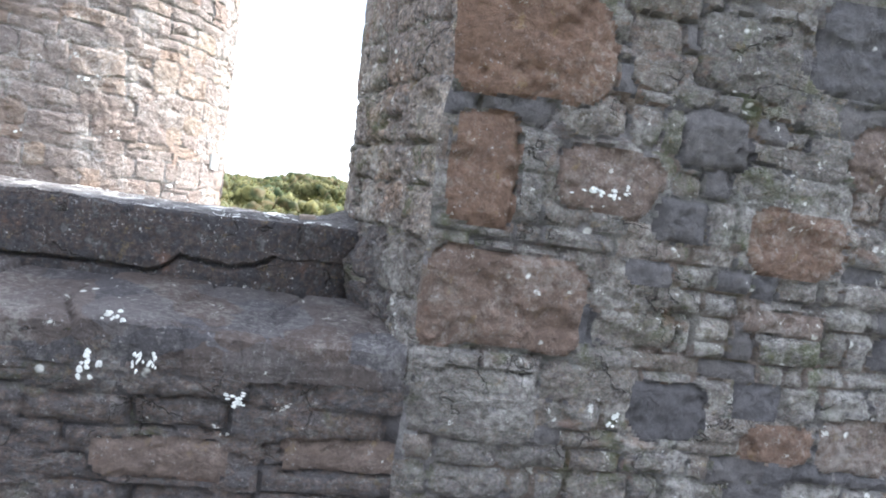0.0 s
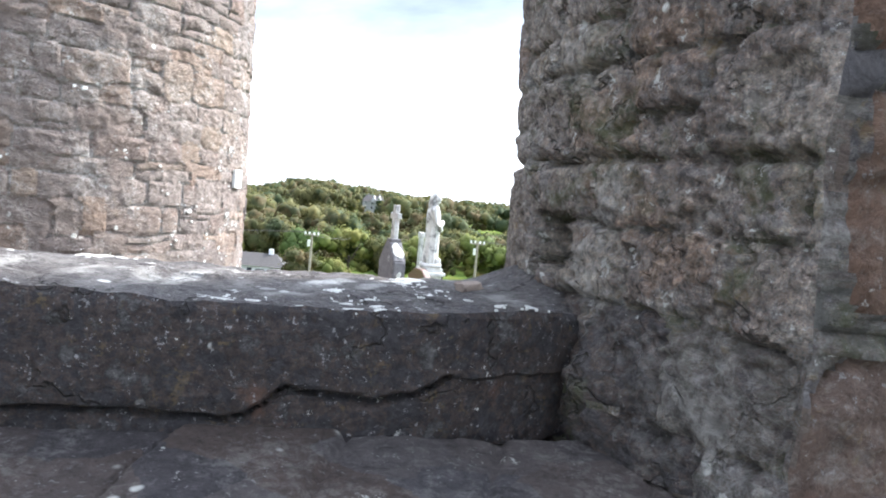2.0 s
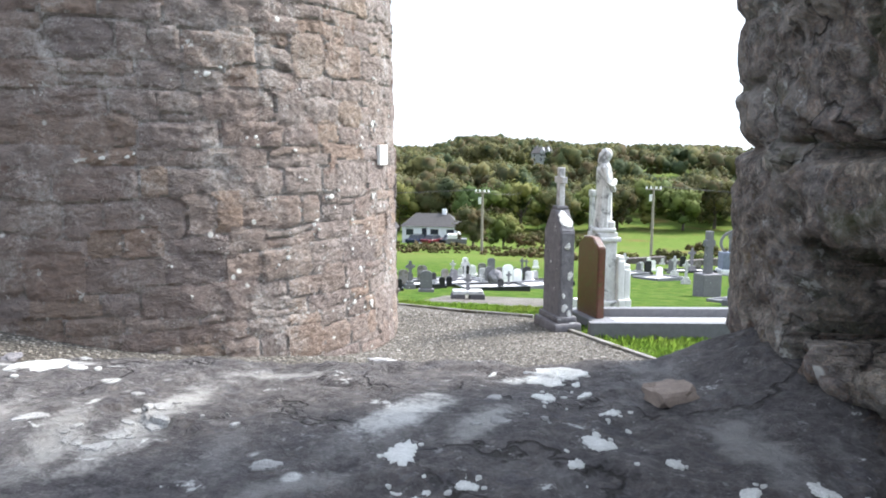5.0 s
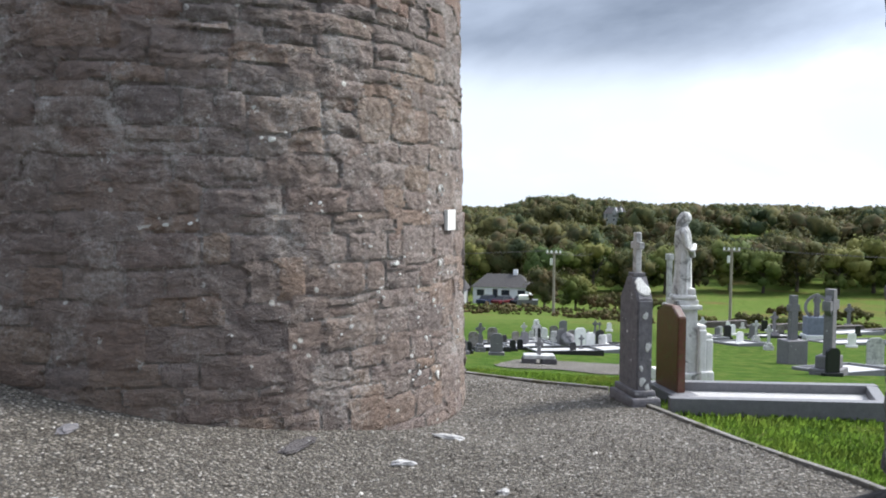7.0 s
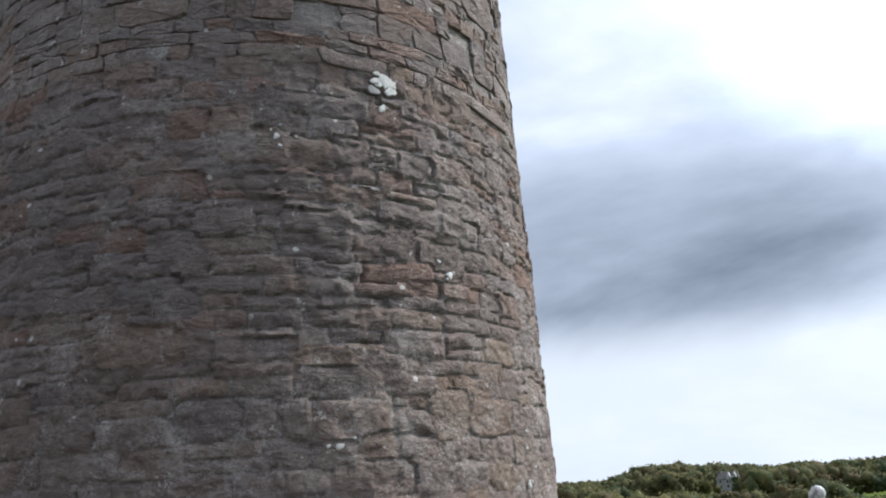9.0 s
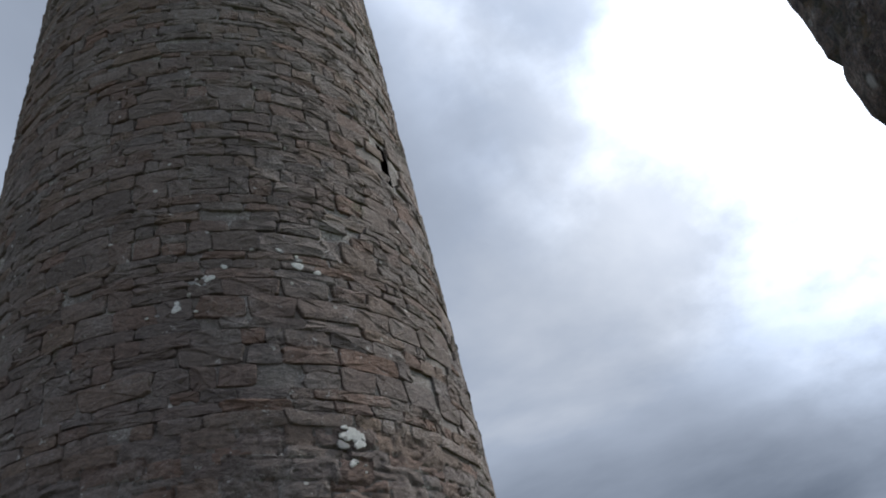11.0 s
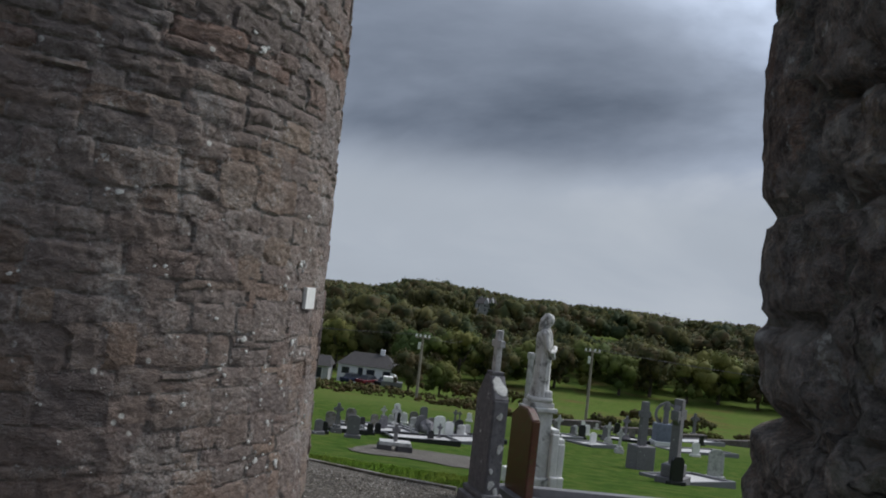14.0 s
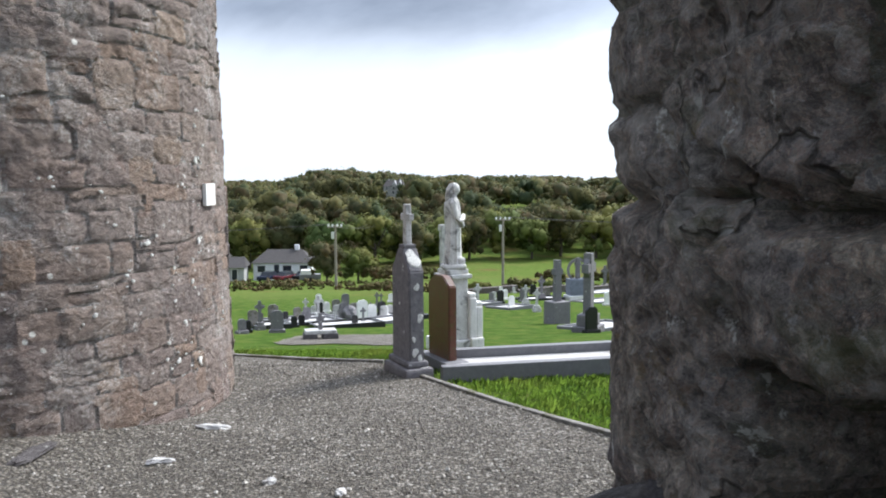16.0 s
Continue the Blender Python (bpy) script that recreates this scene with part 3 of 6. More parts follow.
# ---- round tower ----
TX, TY, TR, TK, TH = -4.372, 6.403, 2.566, 0.0247, 15.5
tower = empty("round_tower", pose(TX, TY, 0), "tall round tower of weathered grey-brown rubble stone", "tower")


SLIT_A, SLIT_Z = -0.172, 8.1       # the narrow window high in the tower


def tower_core():
    bm = bmesh.new()
    seg, rows = 420, 300
    grid = []
    for j in range(rows + 1):
        z = -0.5 + (TH + 0.5) * j / rows
        r = TR - TK * z - 0.002 - 0.034 * max(0.0, min(1.0, (4.75 - z) / 0.15)) - 0.014 * max(0.0, min(1.0, (z - 4.6) / 1.0))
        grid.append([bm.verts.new(((r + 0.016 * fbm(math.cos(a) * 3, math.sin(a) * 3, z, 3.6, 4)) * math.cos(a), (r + 0.016 * fbm(math.cos(a) * 3, math.sin(a) * 3, z, 3.6, 4)) * math.sin(a), z))
                     for a in (2 * math.pi * i / seg for i in range(seg))])
    for j in range(rows):
        zm = -0.5 + (TH + 0.5) * (j + 0.5) / rows
        for i in range(seg):
            am = (2 * math.pi * (i + 0.5) / seg + math.pi) % (2 * math.pi) - math.pi
            if abs(am - SLIT_A) < 0.04 and abs(zm - SLIT_Z) < 0.29:
                continue
            bm.faces.new((grid[j][i], grid[j][(i + 1) % seg], grid[j + 1][(i + 1) % seg], grid[j + 1][i]))
    # stone cone cap
    tip = bm.verts.new((0, 0, TH + 3.2))
    for i in range(seg):
        bm.faces.new((grid[rows][i], grid[rows][(i + 1) % seg], tip))
    bmesh.ops.recalc_face_normals(bm, faces=bm.faces)
    return part("mortar_core", bm, M_TOWER_MORTAR, tower, "lime mortar body of the tower")


core = tower_core()


RELIEF = (-1.95, 0.22, 4.7)       # the lower courses that face the ruin: bearing from, to, height


def tower_relief():
    """Large flush stones with lime smeared over the joints, each a piece of its own."""
    r = random.Random(31)
    levels = [-0.4]
    while levels[-1] < RELIEF[2]:
        levels.append(levels[-1] + (r.uniform(0.11, 0.27) if levels[-1] < 2.6 else r.uniform(0.08, 0.19)))
    levels[-1] = RELIEF[2] + 0.06
    length = (RELIEF[1] - RELIEF[0]) * TR
    blocks = block_rows(length, levels, r, 0.17, 0.54)
    # some stones are larger than their course and cut into the neighbours
    grown = []
    for u0, z0, u1, z1 in blocks:
        if r.random() < 0.34:
            grown.append((u0 - r.uniform(0, 0.05), z0 - r.uniform(0, 0.06), u1 + r.uniform(0, 0.05), z1 + r.uniform(0, 0.06)))
    blocks = grown + blocks

    def place_on(u, z, k):
        a, rad = RELIEF[0] + u / TR, TR - TK * z + 0.004 + k
        return (rad * math.cos(a), rad * math.sin(a), z)
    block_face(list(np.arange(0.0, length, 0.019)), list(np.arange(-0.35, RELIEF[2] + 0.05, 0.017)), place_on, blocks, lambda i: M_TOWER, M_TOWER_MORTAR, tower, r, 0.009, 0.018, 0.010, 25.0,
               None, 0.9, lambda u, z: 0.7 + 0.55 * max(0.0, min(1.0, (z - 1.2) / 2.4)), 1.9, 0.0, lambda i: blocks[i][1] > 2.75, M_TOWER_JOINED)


def tower_stones():
    r = random.Random(11)
    meshes = stone_meshes(M_TOWER, "stone")
    lay = courses(2 * math.pi * TR, TH, r, 0.11, 0.31, 0.14, 0.58, 0.62)
    near, verts, faces = [], [], []
    for u, z, w, h in lay:
        a = u / TR + w / (2 * TR) - math.pi
        zc = z + h / 2
        if abs(a - SLIT_A) < 0.06 and abs(zc - SLIT_Z) < 0.4:
            continue
        if r.random() < 0.04 or (zc < RELIEF[2] - 0.03 and RELIEF[0] - 0.02 < a < RELIEF[1] + 0.02):
            continue
        rad = TR - TK * zc
        k = r.randrange(len(VARIANTS))
        depth = r.uniform(0.010, 0.025) + 0.022 * max(0.0, min(1.0, (zc - 1.2) / 2.5)) * r.random()
        m = (Matrix.Translation((rad * math.cos(a), rad * math.sin(a), zc)) @ Matrix.Rotation(a + math.pi / 2, 4, "Z") @ Matrix.Rotation(r.uniform(-0.05, 0.05), 4, "Y")
             @ Matrix.Diagonal((w * rad / TR * r.uniform(0.95, 1.03), depth, h * r.uniform(0.95, 1.06), 1)))
        near.append((k, m, zc, a))
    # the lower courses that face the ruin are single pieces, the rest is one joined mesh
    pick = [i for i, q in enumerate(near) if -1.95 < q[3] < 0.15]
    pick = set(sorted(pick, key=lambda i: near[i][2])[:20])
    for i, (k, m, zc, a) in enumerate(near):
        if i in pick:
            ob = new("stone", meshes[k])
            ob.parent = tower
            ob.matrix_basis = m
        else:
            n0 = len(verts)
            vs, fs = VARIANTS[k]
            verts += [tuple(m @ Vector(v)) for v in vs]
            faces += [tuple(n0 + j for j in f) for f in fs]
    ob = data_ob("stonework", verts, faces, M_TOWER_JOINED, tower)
    ob["kind"] = "stuff"


# ---- ruined wall with the window opening ----
WALL = Matrix.Translation((0, -0.30, 0)) @ Matrix.Rotation(math.atan2(0.19, 0.981), 4, "Z")   # x along the wall, y outwards
W_T, SILL_Z = 1.12, 1.30
# outline of the right-hand reveal in the wall's own plan: along, outwards
REVEAL = [(0.53, 0.0), (0.415, 0.46), (0.37, 0.80), (0.377, 1.12)]


def rough_sheet(name, p, q, z0, z1, mat, parent, step=0.03, amp=0.018, seedz=0.0, push=None):
    """A rough masonry face that stands on the plan line from p to q (facing right of p to q)."""
    p, q = Vector(p), Vector(q)
    n = max(2, int((q - p).length / step))
    rows = max(2, int((z1 - z0) / step))
    d = (q - p).normalized()
    nx, ny = d.y, -d.x
    verts, faces = [], []
    for j in range(rows + 1):
        z = z0 + (z1 - z0) * j / rows
        for i in range(n + 1):
            s = p + (q - p) * (i / n)
            k = amp * (fbm(s.x, s.y + seedz, z, 5.0, 4) + 0.5 * fbm(s.x + 7, s.y + seedz, z, 19.0, 3))
            if amp < 0.025 and step < 0.03:
                g = fbm(s.x + 3, s.y + seedz, z * 1.9, 3.6, 4)
                k -= 0.030 * math.exp(-(g / 0.05) ** 2) * max(0.0, min(1.0, 0.3 + 2.2 * fbm(s.x, s.y + 5 + seedz, z, 1.7, 2)))
                k += 0.012 * abs(fbm(s.x, s.y + seedz + 21, z * 1.5, 11.0, 3))
            k *= min(1.0, min(i, n - i) * step / 0.04)
            if push:
                k += push(i / n, z)
            verts.append((s.x + nx * k, s.y + ny * k, z))
    for j in range(rows):
        for i in range(n):
            a = j * (n + 1) + i
            faces.append((a, a + 1, a + n + 2, a + n + 1))
    return data_ob(name, verts, faces, mat, parent, smooth=True)


wall = empty("wall_ruin", WALL, "thick ruined church wall of dark rubble stone", "wall", kind="structure")
H_R, H_L = 4.6, 4.2


def prism(pts, z0, z1):
    bm = bmesh.new()
    lo = [bm.verts.new((x, y, z0)) for x, y in pts]
    hi = [bm.verts.new((x, y, z1)) for x, y in pts]
    bm.faces.new(hi)
    bm.faces.new(lo[::-1])
    for i in range(len(pts)):
        j = (i + 1) % len(pts)
        bm.faces.new((lo[i], lo[j], hi[j], hi[i]))
    bmesh.ops.recalc_face_normals(bm, faces=bm.faces)
    return bm


HOLE = (0.69, 0.83, 1.385, 1.485)     # outwards from, to; height from, to: a missing stone in the reveal


def block_rows(length, levels, r, w0, w1):
    """Rectangles u0, z0, u1, z1 of coursed blocks between the given levels."""
    out = []
    for za, zb in zip(levels, levels[1:]):
        u = -r.uniform(0.0, w0)
        while u < length:
            w = r.uniform(w0, w1)
            if r.random() < 0.18 and zb - za > 0.12:
                zm = za + (zb - za) * r.uniform(0.35, 0.65)
                out += [(u, za, u + w, zm), (u, zm, u + w, zb)]
            else:
                out.append((u, za, u + w, zb))
            u += w
    return out


def block_face(us, zs, place, blocks, pick, joint_mat, parent, r, off=0.010, groove=0.020, wide=0.008, seedz=0.0, push=None, crust=1.0, amp=None, warp=1.0, pebble=0.0, join=None, join_mat=None):
    """A worn masonry face: place(u, z, k) gives the point that stands k proud; each block is a mesh of its own, the joints another.
    The first blocks of the list take precedence; pick(i) gives a block's material."""
    look_ = [(r.uniform(-off, off), r.uniform(-0.05, 0.05), r.uniform(-0.05, 0.05), r.uniform(0.15, 1.0)) for _ in blocks]
    arr = np.array([b[:4] for b in blocks])
    rnd_c = np.array([r.uniform(0.12, 0.45) * min(b[2] - b[0], b[3] - b[1]) for b in blocks])
    verts, owner, n = [], [], len(us)
    for z in zs:
        for u in us:
            wu = u + 0.020 * warp * fbm(u, z, seedz + 40, 4.5 / warp, 3) + 0.006 * fbm(u, z, seedz + 50, 22.0, 2)
            wz = z + 0.016 * warp * fbm(u, z, seedz + 60, 4.5 / warp, 3) + 0.005 * fbm(u, z, seedz + 70, 22.0, 2)
            du, dz = np.minimum(wu - arr[:, 0], arr[:, 2] - wu), np.minimum(wz - arr[:, 1], arr[:, 3] - wz)
            d = np.where((du < rnd_c) & (dz < rnd_c), rnd_c - np.hypot(rnd_c - du, rnd_c - dz), np.minimum(du, dz))
            i = int(np.argmax(d > 0)) if (d > 0).any() else int(np.argmax(d))
            e, (o, t1, t2, js) = float(d[i]), look_[i]
            b = arr[i]
            worn = max(0.0, min(1.0, 0.45 + js * 0.5 + 1.3 * fbm(u, z, seedz + 80, 3.0, 2)))
            k = o * (0.35 + 0.65 * worn) + t1 * (wu - (b[0] + b[2]) / 2) + t2 * (wz - (b[1] + b[3]) / 2) * 0.6
            k -= groove * worn * math.exp(-(e / wide) ** 2) + 0.35 * groove * worn * math.exp(-(e / (3 * wide)) ** 2)
            k += crust * (0.010 * fbm(u, z, seedz + 2, 7.0, 3) + 0.008 * abs(fbm(u, z * 1.3, seedz + 5, 17.0, 3)) + 0.006 * fbm(u, z * 1.4, seedz + 8, 38.0, 2))
            k -= crust * 0.012 * max(0.0, min(1.0, (fbm(u, z * 1.6, seedz + 31, 6.5, 3) - 0.24) * 14))
            if pebble:
                # small stones and pits in the mortar along the joints
                k += (pebble * fbm(u, z, seedz + 90, 34.0, 2) - 1.3 * pebble * max(0.0, min(1.0, (fbm(u, z, seedz + 95, 26.0, 2) - 0.2) * 9))) * math.exp(-(e / 0.03) ** 2)
            if amp:
                k *= amp(u, z)
            if push:
                k += push(u, z)
            verts.append(place(u, z, k))
            owner.append(-1 if e < wide * 0.75 * worn - 0.001 else i)
    groups = collections.defaultdict(list)
    for j in range(len(zs) - 1):
        for i in range(n - 1):
            a = j * n + i
            groups[owner[a]].append((a, a + 1, a + n + 1, a + n))
    # a stone that its neighbours cut in two counts as two; slivers belong to the mortar
    pieces = []
    for key in sorted(k for k in groups if k >= 0):
        left = {f[0]: f for f in groups[key]}
        while left:
            todo, piece = [next(iter(left))], []
            while todo:
                a = todo.pop()
                if a in left:
                    piece.append(left.pop(a))
                    todo += [a - 1, a + 1, a - n, a + n]
            if len(piece) < 14:
                groups[-1] += piece
            else:
                pieces.append((key, piece))
    joined_v, joined_f = [], []
    for key, quads in pieces + [(-1, groups[-1])]:
        index, vs, fs = {}, [], []
        for f in quads:
            for v in f:
                if v not in index:
                    index[v] = len(vs)
                    vs.append(verts[v])
            fs.append(tuple(index[v] for v in f))
        if key >= 0 and join and join(key):
            n0 = len(joined_v)
            joined_v += vs
            joined_f += [tuple(n0 + v for v in f) for f in fs]
        else:
            data_ob("mortar" if key < 0 else "stone", vs, fs, joint_mat if key < 0 else pick(key), parent, smooth=True)
    if joined_v:
        ob = data_ob("stonework", joined_v, joined_f, join_mat, parent, smooth=True)
        ob["kind"] = "stuff"


def wall_core():
    """Solid body behind the rough faces, with the window opening between its two piers."""
    part("pier", prism([(0.72, 0.05), (5.5, 0.05), (5.5, 1.08), (0.62, 1.08), (0.60, 0.8), (0.66, 0.46)], -0.5, H_R - 0.05), M_WALL_MORTAR, wall)
    part("pier", prism([(-5.5, 0.05), (-1.8, 0.05), (-1.6, 0.46), (-1.5, 0.8), (-1.5, 1.08), (-5.5, 1.08)], -0.5, H_L), M_WALL_MORTAR, wall)
    part("wall_below_window", box(-1.8, 0.7, 0.05, 1.04, -0.5, 0.92), M_WALL_MORTAR, wall)


wall_core()


def reveal_depth(y, z):
    """How far the reveal's face is broken out: the missing stone and the rubble beside it."""
    k = 0.0
    dy = max(HOLE[0] + 0.012 * math.sin(z * 60) - y, y - HOLE[1] - 0.012 * math.sin(z * 47), 0)
    dz = max(HOLE[2] + 0.012 * math.sin(y * 40) - z, z - HOLE[3] - 0.012 * math.sin(y * 55), 0)
    if dy < 0.015 and dz < 0.015:
        k -= 0.24
    dy2, dz2 = max(0.82 - y, y - 0.99, 0), max(1.34 - z, z - 1.46, 0)
    if dy2 < 0.02 and dz2 < 0.02:
        k -= 0.006 + 0.025 * max(0, fbm(y, z, 0, 24))
    # the crevice over the long block, open and mossy
    zz = 1.632 + 0.02 * fbm(y, 1.6, 3, 4.0, 2)
    k -= 0.035 * max(0.0, min(1.0, 0.6 + 1.5 * fbm(y, 4.0, 1, 5.0, 2))) * math.exp(-((z - zz) / 0.011) ** 2)
    # rubble packed between the sill's front and the reveal
    k += 0.055 * math.exp(-((y - 0.47) / 0.10) ** 2) * float(np.interp(z, [1.0, 1.08, 1.2, 1.31], [0.4, 1.0, 0.9, 0.0])) * (1 + 0.35 * fbm(y, z, 6, 9.0, 3))
    # nothing stands out where the reveal meets the inner corner; the outer corner is rounded
    return k - 0.015 * max(0.0, (y - 1.03) / 0.09) ** 2


def reveal_place(y, z, k):
    x = float(np.interp(y, [p[1] for p in REVEAL], [p[0] for p in REVEAL]))
    lean = float(np.interp(z, [1.3, 1.7, 2.0, 2.4, 3.1, 4.6], [0.004, 0.0, -0.014, -0.022, -0.006, 0.01])) * min(1.0, y / 0.5)
    if y > W_T:
        return (0.50, W_T + 0.012, z)
    cx, cy = corner_worn(z)
    q = max(0.0, 1 - y / 0.07) ** 2
    return (x + lean - k * min(1.0, y / 0.05) + q * cx, y + (0.010 * fbm(y, z, 11.0, 8.0, 3)) * min(1.0, y / 0.05) + q * cy, z)


def corner_worn(z):
    """How far the arris between the reveal and the inner face is worn back."""
    return 0.014 + 0.016 * fbm(1.0, z, 3.0, 4.0, 3), 0.014 + 0.014 * fbm(5.0, z, 3.0, 5.0, 3)


def reveal_amp(y, z):
    """The upper courses and the outer arris are cut truer than the rest."""
    return float(np.interp(z, [1.75, 2.0], [1.0, 0.6])) * float(np.interp(y, [0.88, 1.03], [1.0, 0.45]))


def reveal_faces():
    """The splayed right side of the opening, each block of it a worn piece."""
    r = random.Random(8)
    levels = [0.7, 0.93, 1.12, 1.33, 1.49, 1.632, 1.83, 2.02, 2.26, 2.43, 2.68, 2.9, 3.2, 3.5, 3.85, 4.2, 4.7]
    ys = list(np.arange(0.0, W_T, 0.008)) + [W_T, W_T + 0.05]
    zs = list(np.arange(0.9, 1.25, 0.016)) + list(np.arange(1.25, 2.1, 0.008)) + list(np.arange(2.1, 3.2, 0.013)) + list(np.arange(3.2, H_R, 0.03))
    blocks = block_rows(1.2, levels, r, 0.16, 0.42)

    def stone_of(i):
        # the stones beside the sill are toned as dark as it is
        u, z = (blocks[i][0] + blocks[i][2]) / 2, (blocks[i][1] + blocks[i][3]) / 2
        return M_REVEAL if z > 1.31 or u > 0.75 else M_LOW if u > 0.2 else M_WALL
    block_face(ys, zs, reveal_place, blocks, stone_of, M_REVEAL_JOINT, wall, r, 0.008, 0.022, 0.008, 3.0, reveal_depth, 1.35, reveal_amp, 1.3, 0.016)


def front_place(u, z, k):
    if u < 0.529 or z > 2.95:
        return (u, -k, z)
    cx, cy = corner_worn(z)
    q = max(0.0, 1 - (u - 0.53) / 0.07) ** 2
    return (u + q * cx, -k * min(1.0, (u - 0.53) / 0.05) + q * cy, z)


# the large stones of the inner face: along and height from, to; 0 brown sandstone, 1 dark basalt, 2 grey
BIG = [(0.53, 0.985, 1.085, 1.32, 0), (0.50, 1.78, 1.08, 2.14, 0), (0.93, 1.47, 1.31, 1.69, 0), (1.335, 1.675, 1.63, 1.87, 1), (1.64, 1.785, 1.785, 1.885, 1), (1.635, 1.345, 2.03, 1.59, 0),
       (1.655, 1.145, 2.0, 1.24, 0), (1.15, 1.06, 1.46, 1.185, 2), (1.75, 0.705, 2.03, 0.845, 0), (2.05, 0.665, 2.38, 0.875, 0), (2.0, 1.675, 2.25, 1.92, 0), (1.30, 0.74, 1.60, 0.95, 1),
       (0.56, 0.70, 0.98, 0.93, 2), (0.56, 1.38, 0.78, 1.74, 0), (1.12, 1.9, 1.3, 2.15, 2), (1.35, 1.93, 1.75, 2.2, 2), (1.8, 2.0, 2.3, 2.3, 1)]
BIG_LOW = [(0.17, 0.55, 0.585, 0.665, 0), (-0.38, 0.50, 0.03, 0.63, 0)]


def inner_faces():
    r = random.Random(21)
    levels = [-0.4]
    while levels[-1] < 3.0:
        levels.append(levels[-1] + r.uniform(0.06, 0.16))
    blocks = BIG + [(u0 + 0.4, z0, u1 + 0.4, z1, 2 if r.random() < 0.88 else 1) for u0, z0, u1, z1 in block_rows(2.9, levels, r, 0.08, 0.30)]
    us = list(np.arange(0.53, 2.45, 0.012)) + list(np.arange(2.45, 3.21, 0.03))
    zs = list(np.arange(-0.3, 0.5, 0.03)) + list(np.arange(0.5, 2.25, 0.012)) + list(np.arange(2.25, 2.91, 0.025))
    block_face(us, zs, front_place, blocks, lambda i: (M_BROWN, M_DARK, M_WALL)[blocks[i][4]], M_WALL_MORTAR, wall, r, 0.010, 0.024, 0.009, 11.0, lambda u, z: 0.012 * min(1.0, (u - 0.53) / 0.06), 1.2, None, 1.9)
    low = [-0.4]
    while low[-1] < 0.93:
        low.append(low[-1] + r.uniform(0.075, 0.125))
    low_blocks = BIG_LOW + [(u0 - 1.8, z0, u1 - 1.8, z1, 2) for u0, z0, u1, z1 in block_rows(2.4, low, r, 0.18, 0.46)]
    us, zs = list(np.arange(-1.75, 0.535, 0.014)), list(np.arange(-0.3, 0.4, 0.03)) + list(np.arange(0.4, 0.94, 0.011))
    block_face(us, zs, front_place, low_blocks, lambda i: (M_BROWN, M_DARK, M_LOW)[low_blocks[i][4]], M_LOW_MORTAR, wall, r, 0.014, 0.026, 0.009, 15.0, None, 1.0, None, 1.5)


rough_sheet("outer_face", (5.5, 1.12), (0.48, 1.12), -0.3, H_R, M_WALL_MORTAR, wall, 0.06, 0.03, 17)
rough_sheet("inner_face", (0.53, 0.0), (5.5, 0.0), 2.88, H_R, M_WALL_MORTAR, wall, 0.06, 0.022, 11)
rough_sheet("inner_face", (3.19, 0.0), (5.5, 0.0), -0.3, 2.9, M_WALL_MORTAR, wall, 0.06, 0.022, 11)
rough_sheet("inner_face", (-5.5, 0.0), (-1.75, 0.0), -0.3, H_L, M_WALL_MORTAR, wall, 0.08, 0.02, 11)


def crack_line(x):
    """Height of the split that runs along the sill's front."""
    return float(np.interp(x, [-1.7, -0.55, -0.33, -0.29, -0.22, -0.05, 0.02, 0.1], [1.085, 1.078, 1.07, 1.082, 1.135, 1.115, 1.13, 1.16]))


def slab_sheet(name, x0, x1, prof, mat, parent, step=0.025, amp=0.008, seedz=0.0, shape=None, xstep=None):
    """A rough stone surface swept along the wall: prof is a line of (outwards, height)."""
    pts = []
    for (a, za), (b, zb) in zip(prof, prof[1:]):
        n = max(1, int(math.hypot(b - a, zb - za) / step))
        pts += [(a + (b - a) * i / n, za + (zb - za) * i / n) for i in range(n)]
    pts.append(prof[-1])
    n = int((x1 - x0) / (xstep or step))
    verts, faces = [], []
    for y, z in pts:
        for i in range(n + 1):
            x = x0 + (x1 - x0) * i / n
            k = amp * (fbm(x, y + seedz, z, 3.0, 4) + 0.5 * fbm(x, y + seedz, z, 17.0, 4))
            dy, dz = shape(x, y, z) if shape else (0, 0)
            verts.append((x, y + 0.7 * k + dy, z + k + dz))
    for j in range(len(pts) - 1):
        for i in range(n):
            a = j * (n + 1) + i
            faces.append((a, a + 1, a + n + 2, a + n + 1))
    return data_ob(name, verts, faces, mat, parent)


sill = empty("window_sill", WALL, "dark slate window sill slab spotted with white lichen", "sill", kind="structure")


def front_shape(x, y, z):
    # split along the front, the block above it standing proud; the front bows back to the right-hand end
    zc = crack_line(x)
    d = 0.035 * math.exp(-((z - zc) / 0.007) ** 2) if x < 0.1 else 0.0
    if z < zc:
        d += 0.012
    bow = 0.14 * max(0.0, (x - 0.02) / 0.4) ** 1.6
    return d + bow, 0.0


def top_shape(x, y, z):
    # shallow layers split off the top, a dip towards the right, the back edge broken
    k = -0.006 * (1 if fbm(x, y, 4, 2.6, 3) > 0.08 else 0) - 0.004 * (1 if fbm(x, y, 9, 4.1, 3) > 0.15 else 0)
    bow = 0.14 * max(0.0, (x - 0.02) / 0.4) ** 1.6 * max(0.0, (0.75 - y) / 0.3)
    rise = 0.06 * max(0.0, min(1.0, (x - 0.24) / 0.16)) * max(0.0, min(1.0, (y - 0.6) / 0.3))
    back = -0.03 * max(0.0, (y - 0.98) / 0.06) * max(0.0, fbm(x, 0, 0, 5.0))
    return bow if y < 0.75 else 0.0, k + rise + back


